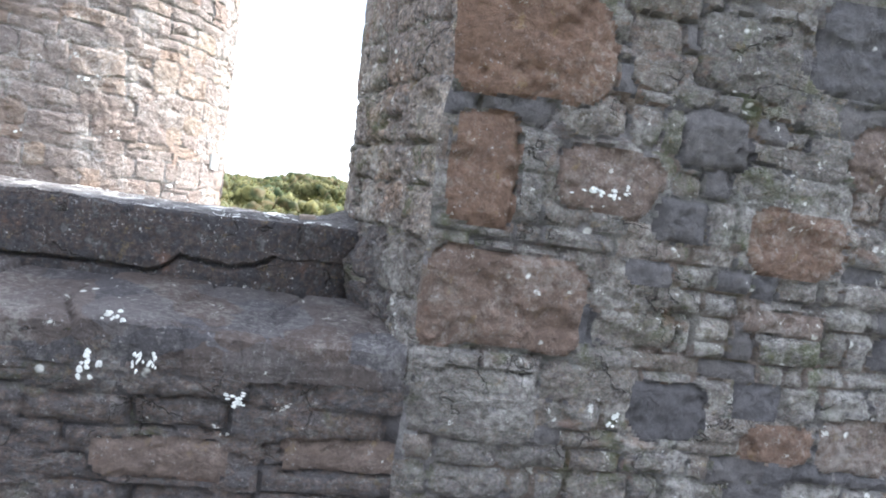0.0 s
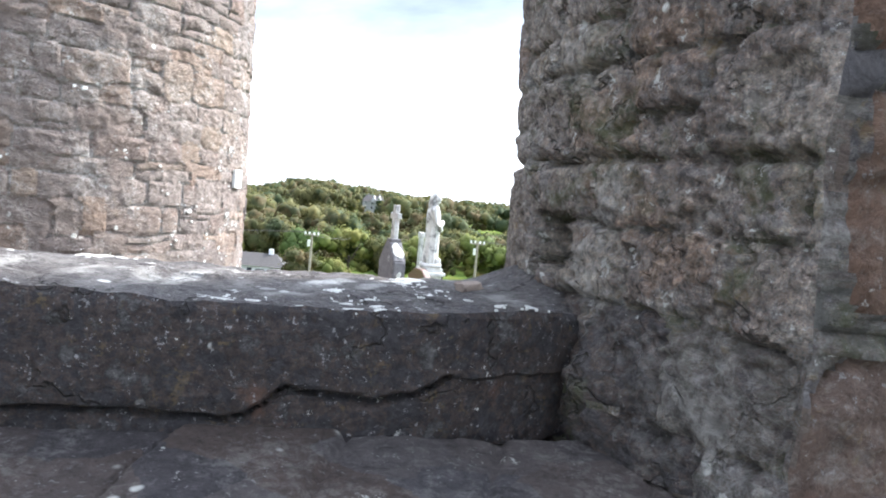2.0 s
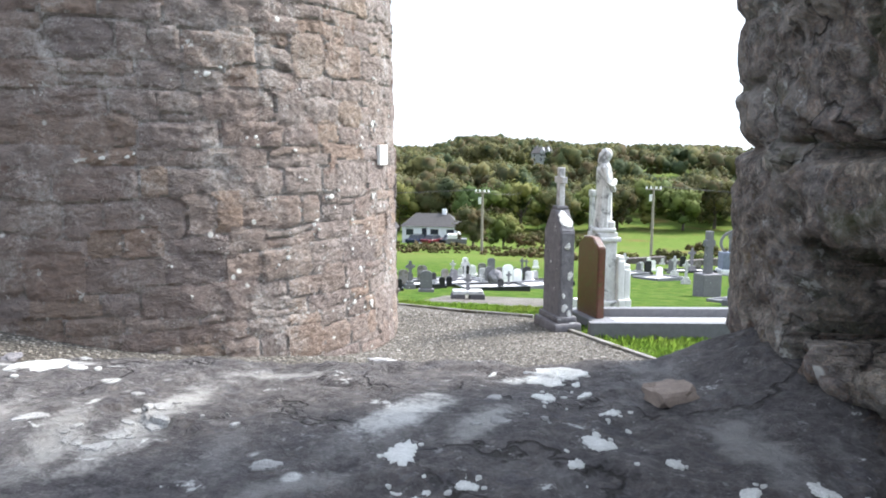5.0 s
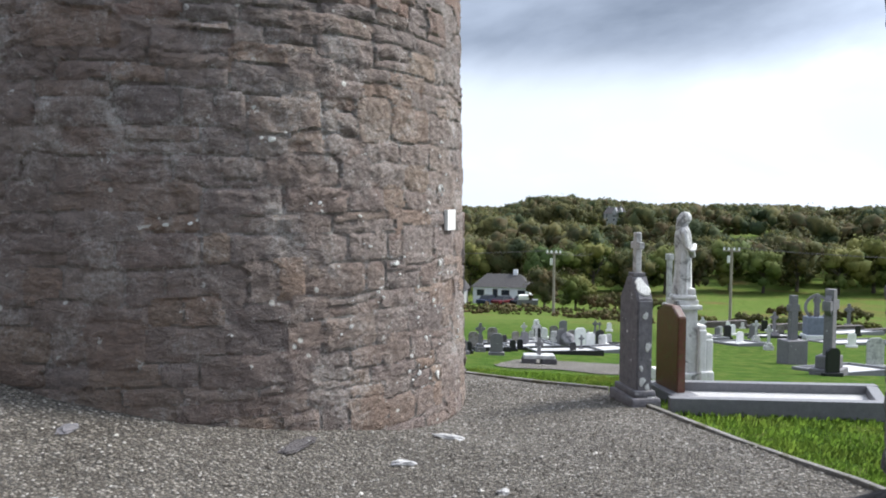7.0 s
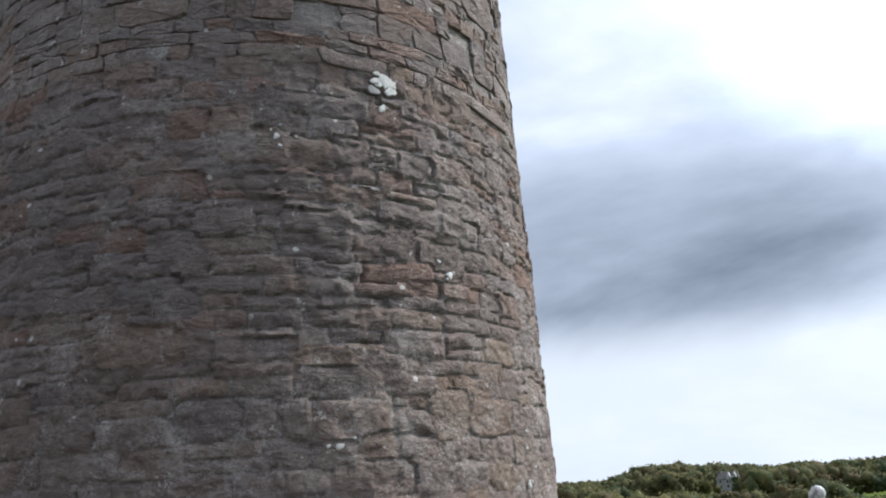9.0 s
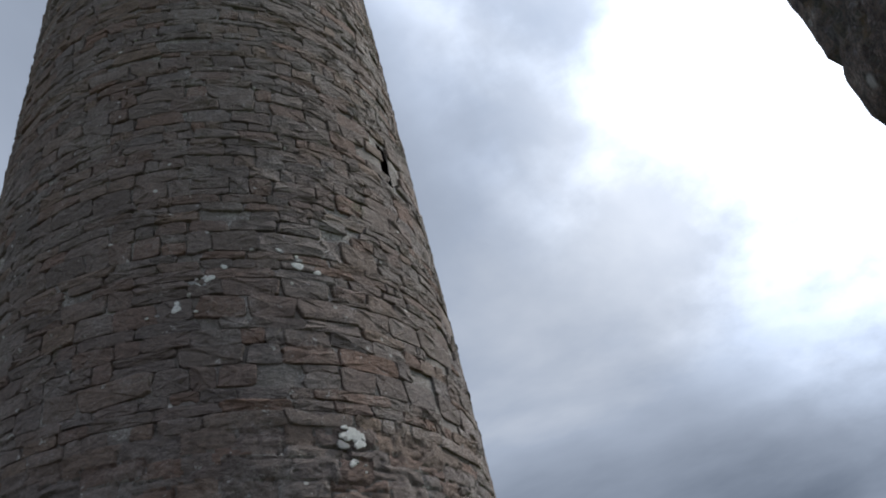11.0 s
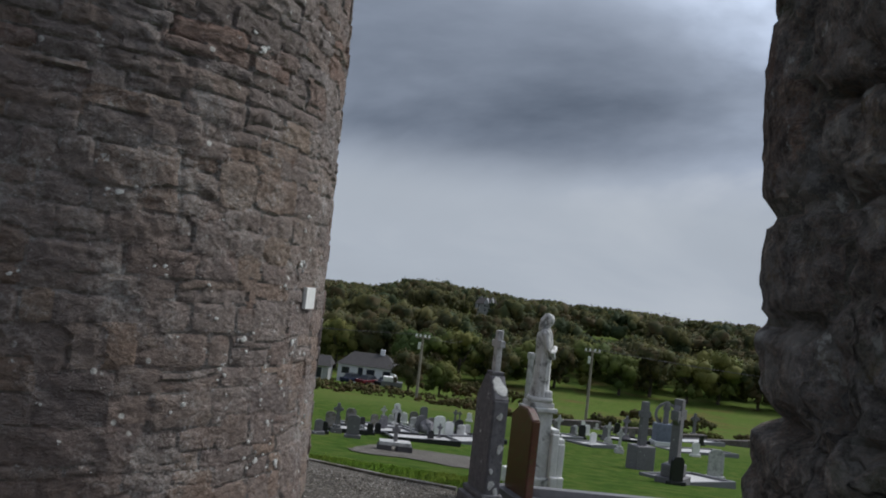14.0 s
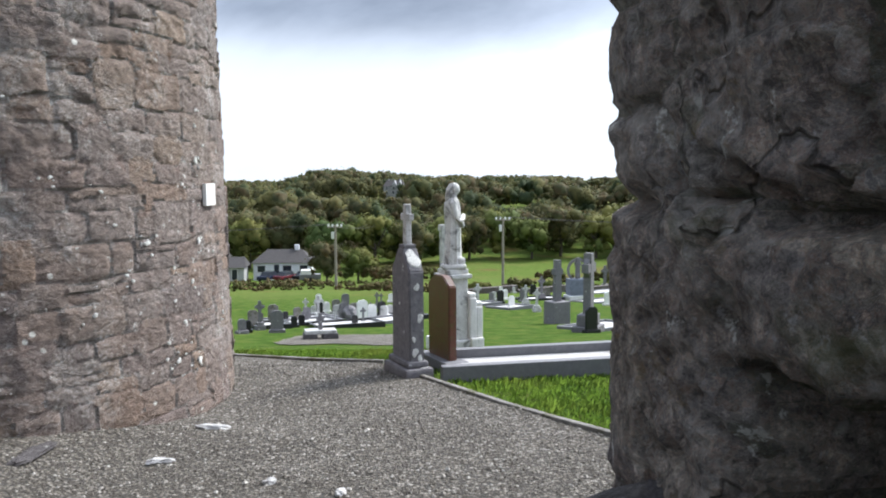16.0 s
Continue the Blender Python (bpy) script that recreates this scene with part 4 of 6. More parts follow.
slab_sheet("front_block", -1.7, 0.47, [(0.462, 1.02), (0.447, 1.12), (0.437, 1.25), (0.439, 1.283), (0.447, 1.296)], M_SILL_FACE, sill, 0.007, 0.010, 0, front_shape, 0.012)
slab_sheet("top_slab", -1.7, 0.47, [(0.447, 1.296), (0.47, 1.301), (0.8, 1.306), (1.0, 1.302), (1.03, 1.29), (1.04, 1.25), (1.05, 0.9)], M_SILL, sill, 0.011, 0.009, 0, top_shape, 0.012)


def ledge_shape(x, y, z):
    # separate stones of the ledge, each a little tilted
    c = math.floor((x + 2 + 0.05 * math.sin(9 * y)) / 0.31)
    q = ((x + 2 + 0.05 * math.sin(9 * y)) / 0.31) % 1.0
    j = min(q, 1 - q) * 0.31
    drop = -0.012 * math.exp(-(j / 0.008) ** 2)
    return 0.012 * math.sin(c * 5.1), 0.010 * math.sin(c * 2.7) + drop


slab_sheet("ledge", -1.75, 0.53, [(0.0, 0.84), (-0.012, 0.90), (-0.014, 0.958), (0.004, 0.975), (0.1, 0.99), (0.25, 1.015), (0.47, 1.05)], M_LEDGE, sill, 0.012, 0.010, 5, ledge_shape, 0.012)


def sill_z(x, y):
    """Height of the sill's worn top at a place along and outwards."""
    z = float(np.interp(y, [0.447, 0.47, 0.8, 1.0, 1.03], [1.296, 1.301, 1.306, 1.302, 1.29]))
    return z + 0.009 * (fbm(x, y, z, 3.0, 4) + 0.5 * fbm(x, y, z, 17.0, 4)) + top_shape(x, y, z)[1]


def splotch(name, m, rx, ry, mat, parent, seed, thick=0.002, lie=None):
    """A crust of lichen: an irregular thin blob in the local x-y plane; lie gives the height of the surface under it."""
    r = random.Random(seed)
    bm = bmesh.new()
    n = 44
    ph = [r.uniform(0, 6.28) for _ in range(4)]
    ks = [1 + 0.16 * math.sin(2 * 6.28 * i / n + ph[0]) + 0.10 * math.sin(3 * 6.28 * i / n + ph[1]) + 0.07 * math.sin(9 * 6.28 * i / n + ph[2]) + 0.06 * math.sin(15 * 6.28 * i / n + ph[3]) + r.uniform(-0.10, 0.10) for i in range(n)]
    rings = []
    for lift, s in ((-0.002, 1.0), (thick, 0.9), (thick * 1.3, 0.55), (thick * 1.3, 0.2)):
        row = []
        for i in range(n):
            a = 2 * math.pi * i / n
            p = Vector((rx * s * ks[i] * math.cos(a), ry * s * ks[i] * math.sin(a), lift))
            if lie:
                w = m @ p
                p = Vector((w.x, w.y, lie(w.x, w.y) + lift))
            else:
                p = m @ p
            row.append(bm.verts.new(p))
        rings.append(row)
    for q, w in zip(rings, rings[1:]):
        for i in range(n):
            j = (i + 1) % n
            bm.faces.new((q[i], q[j], w[j], w[i]))
    bm.faces.new(rings[-1])
    return part(name, bm, mat, parent)


# along, outwards, half-width, half-depth, white (1) or grey (0)
SPOTS = [(-0.123, 0.638, 0.019, 0.03, 1), (0.279, 0.538, 0.012, 0.016, 1), (0.058, 0.609, 0.008, 0.012, 1), (0.159, 0.609, 0.009, 0.010, 1), (-0.342, 0.491, 0.016, 0.014, 1), (-0.05, 0.461, 0.012, 0.014, 1), (0.081, 0.928, 0.05, 0.03, 1), (0.095, 0.678, 0.018, 0.024, 1),
         (-0.105, 0.553, 0.015, 0.012, 1), (-0.057, 0.568, 0.012, 0.011, 1), (-0.053, 0.499, 0.010, 0.013, 1), (-0.101, 0.478, 0.017, 0.013, 1), (0.055, 0.831, 0.015, 0.02, 1),
         (-0.288, 0.491, 0.012, 0.013, 1), (-0.455, 0.777, 0.042, 0.05, 0), (-0.481, 0.669, 0.06, 0.045, 0), (-0.658, 0.957, 0.04, 0.05, 1), (0.208, 0.535, 0.010, 0.011, 1),
         (0.129, 0.778, 0.013, 0.013, 1), (-0.386, 0.741, 0.034, 0.034, 0), (-0.01, 0.744, 0.036, 0.04, 0)]
for i, (u, v, rx, ry, wh) in enumerate(SPOTS):
    sub = 1 if wh else 3
    for j in range(5 + sub):
        rr = random.Random(i * 31 + j)
        k = 1.0 if j == 0 and wh else rr.uniform(0.08, 0.32)
        du, dv = (0, 0) if j == 0 else (rr.gauss(0, rx * 1.3), rr.gauss(0, ry * 1.3))
        splotch("lichen", pose(u + du, v + dv, 0, 0, 0, rr.uniform(0, 90) if j else 0), rx * k, ry * k, M_LICHEN if wh else M_LICHEN_GREY, sill, i * 9 + j, 0.0015, sill_z)
WALL_SPOTS = [(0.03, 0.78, 0.045, 0.02), (-0.40, 0.865, 0.035, 0.035), (-0.26, 0.87, 0.012, 0.03), (-0.22, 0.868, 0.01, 0.025), (1.07, 1.55, 0.06, 0.012), (1.16, 1.545, 0.04, 0.025), (-0.33, 0.99, 0.03, 0.01), (1.25, 0.80, 0.03, 0.02)]
for i, (u, z, rx, rz) in enumerate(WALL_SPOTS):
    for j in range(11):
        rr = random.Random(i * 17 + j)
        k = rr.uniform(0.10, 0.26)
        splotch("lichen", pose(u + rr.gauss(0, rx * 0.55), -0.022, z + rr.gauss(0, rz * 0.7), 90, 0, rr.uniform(-30, 30)), max(rx, 0.02) * k, max(rz, 0.02) * k * 1.2, M_LICHEN, wall, i * 7 + j)


# a loose flake of sandstone lies on the sill
flake = bmesh.new()
bmesh.ops.create_icosphere(flake, subdivisions=3, radius=1.0)
for v in flake.verts:
    q = 1 + 0.35 * fbm(v.co.x, v.co.y, v.co.z, 1.5)
    v.co = Vector((max(-0.030, min(0.032, v.co.x * 0.04 * q)), max(-0.026, min(0.024, v.co.y * 0.034 * q)), max(-0.006, min(0.014, v.co.z * 0.02 * q))))
flake_ob = mesh_ob("loose_stone", flake, plain_mat("pale_sandstone", (0.27, 0.215, 0.18), 0.2, 20, 0.9, 0.5))
flake_ob.matrix_world = WALL @ pose(0.219, 0.828, 1.306, 4, -5, 20)
tagged(flake_ob, "small pale sandstone flake lying on the window sill", "stone")


# ---- lichen and the white plaque on the tower ----
def tower_pose(a, z, off):
    """A pose on the tower's face: local x round it, local y up, local z outwards."""
    r = TR - TK * z + off
    return Matrix.Translation((r * math.cos(a), r * math.sin(a), z)) @ Matrix.Rotation(a + math.pi / 2, 4, "Z") @ Matrix.Rotation(math.pi / 2, 4, "X")


TOWER_SPOTS = [(-0.569, 0.796, 0.035), (-0.498, 1.359, 0.03), (-1.003, 1.53, 0.03), (-1.062, 1.522, 0.035), (-0.797, 2.084, 0.05), (-0.143, 1.788, 0.05), (-0.905, 0.801, 0.02), (-0.392, 1.223, 0.05),
               (-0.29, 0.355, 0.05), (-0.614, 4.664, 0.14), (-0.635, 4.435, 0.06), (-0.943, 4.131, 0.05), (-0.436, 3.243, 0.06), (-1.03, 6.042, 0.10), (-0.733, 6.191, 0.10), (-1.125, 5.771, 0.08),
               (-0.25, 0.62, 0.04), (-0.2, 0.9, 0.04), (-0.33, 0.5, 0.03), (-0.15, 1.2, 0.05), (-0.18, 0.3, 0.06), (-0.45, 0.98, 0.03)]
rs = random.Random(77)
TOWER_SPOTS += [(rs.triangular(-0.9, 0.1, -0.12), rs.triangular(0.05, 2.6, 0.4), rs.choice((0.010, 0.012, 0.016, 0.022, 0.03))) for _ in range(46)]
for i, (a, z, size) in enumerate(TOWER_SPOTS):
    rr = random.Random(i + 400)
    for j in range(6 if size > 0.045 else 2):
        k = 0.5 if j == 0 else rr.uniform(0.16, 0.34)
        splotch("lichen", tower_pose(a + (rr.gauss(0, size / 2.2) if j else 0), z + (rr.gauss(0, size * 0.8) if j else 0), 0.012), size * k, size * k * 0.8, M_LICHEN if j % 3 < 2 else M_LICHEN_GREY, tower, i * 7 + j, 0.006)
M_PLAQUE = plain_mat("white_enamel", (0.8, 0.8, 0.78), 0.05, 12, 0.4, 0.05)
plaque = mesh_ob("plaque", box(-0.10, 0.10, -0.085, 0.085, -0.02, 0.012, 0.004), M_PLAQUE)
plaque.matrix_world = Matrix.Translation((TX, TY, 0)) @ tower_pose(-0.062, 1.535, 0.025)
tagged(plaque, "small plain white plaque fixed to the tower wall", "plaque")
# slit window: a near-black block in the opening stands in for its shade
slit = mesh_ob("slit_window", box(-0.16, 0.16, -0.36, 0.36, -0.1, 0.006, 0.01), plain_mat("slit_shade_black", (0.03, 0.028, 0.026), 0.2, 10, 0.95, 0.3), tower, "near-black block painting the shade inside the slit opening")
slit.matrix_basis = tower_pose(SLIT_A, SLIT_Z, -0.32)

# ---- gravestones by the path ----
M_LIMESTONE = stone_mat("grey_limestone", [(0.16, 0.155, 0.165), (0.18, 0.172, 0.182)], 0.25, 0.0, 1.0, rel=0.4, white=(0.7, 0.7, 0.68))
M_RED = plain_mat("red_granite", (0.12, 0.05, 0.033), 0.2, 30, 0.3, 0.12, (0.09, 0.075, 0.03))
M_MARBLE = plain_mat("weathered_marble", (0.52, 0.51, 0.50), 0.25, 9, 0.75, 0.5, (0.23, 0.228, 0.225))
M_STATUE = plain_mat("stained_marble", (0.66, 0.655, 0.64), 0.2, 10, 0.75, 0.6, (0.13, 0.128, 0.125))
M_WHITE = plain_mat("white_marble", (0.78, 0.77, 0.75), 0.1, 7, 0.6, 0.2)
M_BLACK = plain_mat("black_granite", (0.025, 0.025, 0.027), 0.2, 30, 0.25, 0.1)
M_CONCRETE = plain_mat("concrete_kerb", (0.19, 0.18, 0.165), 0.3, 6, 0.9, 0.6, (0.09, 0.085, 0.05))
M_KERB = plain_mat("grey_granite_kerb", (0.165, 0.165, 0.175), 0.15, 20, 0.6, 0.2)
M_CHIPS = stone_mat("white_chippings", [(0.44, 0.435, 0.43), (0.52, 0.515, 0.51)], 0.5, 0.0, 5.0)


def gable_slab(w, t, z0, h, shoulder, flat=0.12, bev=0.012):
    bm = bmesh.new()
    out = [(-w / 2, z0), (w / 2, z0), (w / 2, h - shoulder), (w * flat, h), (-w * flat, h), (-w / 2, h - shoulder)]
    a = [bm.verts.new((x, -t / 2, z)) for x, z in out]
    b = [bm.verts.new((x, t / 2, z)) for x, z in out]
    bm.faces.new(a)
    bm.faces.new(b[::-1])
    for i in range(len(out)):
        j = (i + 1) % len(out)
        bm.faces.new((a[j], a[i], b[i], b[j]))
    bmesh.ops.recalc_face_normals(bm, faces=bm.faces)
    bmesh.ops.bevel(bm, geom=bm.edges[:], offset=min(bev, t * 0.12), segments=2, affect="EDGES")
    return bm


def cross_mesh(h, arm, th, z0=0.0, at=0.7, ring=0.0):
    bm = bmesh.new()
    vs = add_box(bm, -th * 0.62, th * 0.62, -th * 0.45, th * 0.45, z0, z0 + h)
    for v in vs:
        if v.co.z > z0 + h / 2:
            v.co.x *= 0.8
    add_box(bm, -arm, arm, -th * 0.42, th * 0.42, z0 + h * at - th * 0.5, z0 + h * at + th * 0.5)
    if ring:
        n = 20
        for i in range(n):
            a0, a1 = 2 * math.pi * i / n, 2 * math.pi * (i + 1) / n
            q = [bm.verts.new((r * math.cos(a), y, z0 + h * at + r * math.sin(a))) for y in (-th * 0.3, th * 0.3) for r in (ring * 0.8, ring) for a in (a0, a1)]
            for f in ((0, 1, 3, 2), (4, 6, 7, 5), (0, 4, 5, 1), (2, 3, 7, 6)):
                bm.faces.new([q[k] for k in f])
    bmesh.ops.recalc_face_normals(bm, faces=bm.faces)
    bmesh.ops.bevel(bm, geom=[e for e in bm.edges if e.calc_length() > th * 0.4 and not ring], offset=th * 0.09, segments=1, affect="EDGES")
    return bm


GY = ground_z(-0.33, 7.3)
g1 = empty("gravestone", pose(-0.335, 7.28, GY, 0, 0, 116), "dark grey limestone gravestone with white lichen, beside the gravel", "gravestone")
part("slab", gable_slab(0.40, 0.145, 0.14, 1.18, 0.21), M_LIMESTONE, g1)
part("plinth", box(-0.27, 0.27, -0.14, 0.14, -0.12, 0.10, 0.03), M_LIMESTONE, g1)
part("plinth_step", box(-0.235, 0.235, -0.105, 0.105, 0.095, 0.16, 0.025), M_LIMESTONE, g1)
part("cross_base", box(-0.06, 0.06, -0.06, 0.06, 1.17, 1.205, 0.01), M_LIMESTONE, g1)
part("cross", cross_mesh(0.37, 0.095, 0.062, 1.20, 0.68), M_MARBLE, g1, "small weathered stone cross")
splotch("lichen", Matrix.Translation((-0.125, 0.0, 1.078)) @ Matrix.Rotation(-math.atan2(0.21, 0.152), 4, "Y"), 0.10, 0.06, M_LICHEN, g1, 900, 0.006)
for k, (z, yy, s) in enumerate(((0.83, 0.0, 0.035), (0.55, -0.03, 0.04), (0.24, 0.02, 0.04), (0.18, -0.03, 0.035), (0.36, 0.03, 0.025))):
    splotch("lichen", Matrix.Translation((-0.203, yy, z)) @ Matrix.Rotation(-math.pi / 2, 4, "Y"), s, s * 0.7, M_LICHEN, g1, 910 + k, 0.004)
splotch("lichen", pose(-0.2, -0.06, 0.103), 0.06, 0.035, M_LICHEN, g1, 920, 0.003)

RZ = ground_z(0.0, 7.72)
g2 = empty("gravestone", pose(-0.02, 7.72, RZ, 0, 0, 116), "polished red granite gravestone with green algae stains", "gravestone")
part("slab", gable_slab(0.46, 0.085, 0.09, 0.90, 0.09, 0.2), M_RED, g2)
part("plinth", box(-0.34, 0.34, -0.12, 0.12, -0.12, 0.10, 0.012), M_KERB, g2)

# kerbed plot that belongs to the red gravestone
plot = empty("grave_plot", pose(0, 0, 0), "long grey granite kerbed grave filled with white chippings", "grave plot")
A, B_, C_, D_ = Vector((0.02, 6.98)), Vector((1.74, 7.34)), Vector((1.80, 8.04)), Vector((0.10, 7.68))


def kerb_bar(p, q, w, z0, z1, mat, parent, name="kerb"):
    d = q - p
    ob = part(name, box(-d.length / 2 - w / 2, d.length / 2 + w / 2, -w / 2, w / 2, z0, z1, 0.008), mat, parent)
    ob.matrix_basis = Matrix.Translation(((p.x + q.x) / 2, (p.y + q.y) / 2, 0)) @ Matrix.Rotation(math.atan2(d.y, d.x), 4, "Z")
    return ob


for p, q in ((A, B_), (D_, C_)):
    kerb_bar(p, q, 0.10, -0.4, 0.0, M_KERB, plot)
for p, q in ((B_, C_),):
    d = (q - p).normalized() * 0.1
    kerb_bar(p + d, q - d, 0.10, -0.4, -0.004, M_KERB, plot)
ch = prism([tuple(A + Vector((0.0, 0.05))), tuple(B_ + Vector((-0.03, 0.05))), tuple(C_ + Vector((-0.05, -0.05))), tuple(D_ + Vector((0.0, -0.05)))], -0.4, -0.085)
part("chipping_bed", ch, M_CHIPS, plot, "white marble chippings")

# ---- statue on its pedestal ----
SX, SY = 0.10, 8.9
SZ = ground_z(SX, SY)
PED = 0.65 - SZ
ped = empty("pedestal", pose(SX, SY, SZ, 0, 0, 26), "weathered grey and white stone pedestal carrying a statue", "pedestal")
part("shaft", box(-0.125, 0.125, -0.125, 0.125, 0.12, PED - 0.1, 0.012), M_STATUE, ped)
part("plinth", box(-0.185, 0.185, -0.185, 0.185, -0.15, 0.14, 0.02), M_STATUE, ped)
part("cornice", box(-0.16, 0.16, -0.16, 0.16, PED - 0.105, PED - 0.055, 0.012), M_STATUE, ped)
part("cap", box(-0.13, 0.13, -0.13, 0.13, PED - 0.058, PED, 0.012), M_STATUE, ped)
for k, (xx, hh, ww) in enumerate(((0.17, 0.66, 0.045), (0.245, 0.56, 0.045))):
    bm = bmesh.new()
    for z0, z1, d0 in ((-0.12, 0.16, 0.09), (0.15, hh - 0.05, 0.055), (hh - 0.055, hh, 0.04)):
        add_box(bm, xx - ww, xx + ww, -0.12 - d0, 0.0 + d0, z0, z1, 0.02)
    part("buttress", bm, M_WHITE, ped, "white stained scrolled buttress")


def statue_mesh():
    """A plain robed standing form facing along +x, head bowed, one hand to the chest."""
    bm = bmesh.new()
    # z, half-depth, half-width, forward shift, fold depth
    rings = [(0.0, 0.135, 0.150, -0.01, 0.10), (0.06, 0.125, 0.140, -0.01, 0.12), (0.20, 0.108, 0.125, 0.0, 0.13), (0.36, 0.100, 0.115, 0.005, 0.12), (0.50, 0.102, 0.118, 0.005, 0.10),
             (0.58, 0.105, 0.125, 0.0, 0.08), (0.66, 0.105, 0.135, -0.005, 0.06), (0.73, 0.095, 0.142, -0.01, 0.04), (0.775, 0.07, 0.115, -0.005, 0.02), (0.80, 0.045, 0.055, 0.005, 0.0),
             (0.825, 0.045, 0.047, 0.02, 0.0), (0.85, 0.060, 0.058, 0.03, 0.0), (0.885, 0.068, 0.064, 0.032, 0.0), (0.92, 0.062, 0.060, 0.025, 0.0), (0.945, 0.042, 0.042, 0.018, 0.0), (0.955, 0.012, 0.012, 0.015, 0.0)]
    n, prev = 44, None
    for z, rx, ry, sx, fold in rings:
        cur = []
        for i in range(n):
            a = 2 * math.pi * i / n
            k = 1 + fold * (0.6 * math.sin(9 * a + 2.5 * z) + 0.4 * math.sin(14 * a - 4 * z + 1))
            cur.append(bm.verts.new((sx + rx * k * math.cos(a), ry * k * math.sin(a), z)))
        if prev:
            for i in range(n):
                bm.faces.new((prev[i], prev[(i + 1) % n], cur[(i + 1) % n], cur[i]))
        else:
            bm.faces.new(cur[::-1])
        prev = cur
    bm.faces.new(prev)

    def limb(pts):
        last = None
        for (p, rad), (q, _) in zip(pts, pts[1:] + [pts[-1]]):
            d = (Vector(q) - Vector(p)) if q != p else d
            d = d.normalized()
            e1 = d.orthogonal().normalized()
            e2 = d.cross(e1)
            cur = [bm.verts.new(Vector(p) + rad * (math.cos(6.283 * i / 10) * e1 + math.sin(6.283 * i / 10) * e2)) for i in range(10)]
            if last:
                for i in range(10):
                    bm.faces.new((last[i], last[(i + 1) % 10], cur[(i + 1) % 10], cur[i]))
            last = cur
        bm.faces.new(last)
    for s in (-1, 1):
        limb([((-0.01, s * 0.12, 0.73), 0.045), ((0.02, s * 0.145, 0.60), 0.048), ((0.07, s * 0.11, 0.50), 0.05), ((0.125, s * 0.03, 0.56 if s < 0 else 0.50), 0.036), ((0.145, s * 0.005, 0.60 if s < 0 else 0.47), 0.024)])
    # hair falling over the nape and the rough rock underfoot
    limb([((0.0, 0.0, 0.93), 0.04), ((-0.035, 0.0, 0.88), 0.055), ((-0.045, 0.0, 0.80), 0.06), ((-0.05, 0.0, 0.74), 0.05)])
    add_box(bm, -0.16, 0.16, -0.16, 0.16, -0.002, 0.055, 0.025)
    add_box(bm, 0.05, 0.15, -0.13, -0.03, 0.03, 0.13, 0.03)
    bmesh.ops.recalc_face_normals(bm, faces=bm.faces)
    return bm


st = mesh_ob("statue", statue_mesh(), M_STATUE, None, "", True)
st.matrix_world = pose(SX, SY, SZ + PED, 0, 0, 8) @ Matrix.Diagonal((0.84, 0.84, 1.0, 1.0))
tagged(st, "weathered white stone statue of a robed standing figure", "statue")


# ---- cemetery ----
def grave_cross(x, y, h, mat, rz, ring=True):
    z = ground_z(x, y)
    g = empty("cross_monument", pose(x, y, z, 0, 0, rz), "weathered grey stone cross on a stepped base" if mat is not M_WHITE else "white marble cross on a stepped base", "gravestone", "cemetery graves")
    part("base", box(-h * 0.17, h * 0.17, -h * 0.13, h * 0.13, -0.2, h * 0.16, 0.01), mat, g)
    part("step", box(-h * 0.12, h * 0.12, -h * 0.09, h * 0.09, h * 0.155, h * 0.27, 0.01), mat, g)
    part("cross", cross_mesh(h * 0.74, h * 0.17, h * 0.085, h * 0.265, 0.72, h * 0.12 if ring else 0), mat, g)
    return g


def grave_slab(x, y, h, mat, rz, label):
    z = ground_z(x, y)
    g = empty("gravestone", pose(x, y, z, 0, 0, rz), label, "gravestone", "cemetery graves")
    h *= 0.87
    w = h * 0.58
    part("slab", gable_slab(w, 0.10, 0.05, h, h * 0.12, 0.28), mat, g)
    part("plinth", box(-w / 2 - 0.06, w / 2 + 0.06, -0.13, 0.13, -0.2, 0.1, 0.01), mat, g)
    return g


def kerb_plot(x, y, rz, w, l, mat):
    z = ground_z(x, y)
    g = empty("grave_plot", pose(x, y, z, -5, 0, rz), "low kerbed grave plot in the grass", "grave plot", "cemetery plots")
    for a, b, c, d in ((-w / 2, w / 2, -0.06, 0.06), (-w / 2, w / 2, l - 0.06, l + 0.06), (-w / 2 - 0.06, -w / 2 + 0.06, 0.06, l - 0.06), (w / 2 - 0.06, w / 2 + 0.06, 0.06, l - 0.06)):
        part("kerb", box(a, b, c, d, -0.15, 0.14, 0.01), mat, g)
    part("chipping_bed", box(-w / 2 + 0.05, w / 2 - 0.05, 0.05, l - 0.05, -0.15, 0.06), M_CHIPS, g)


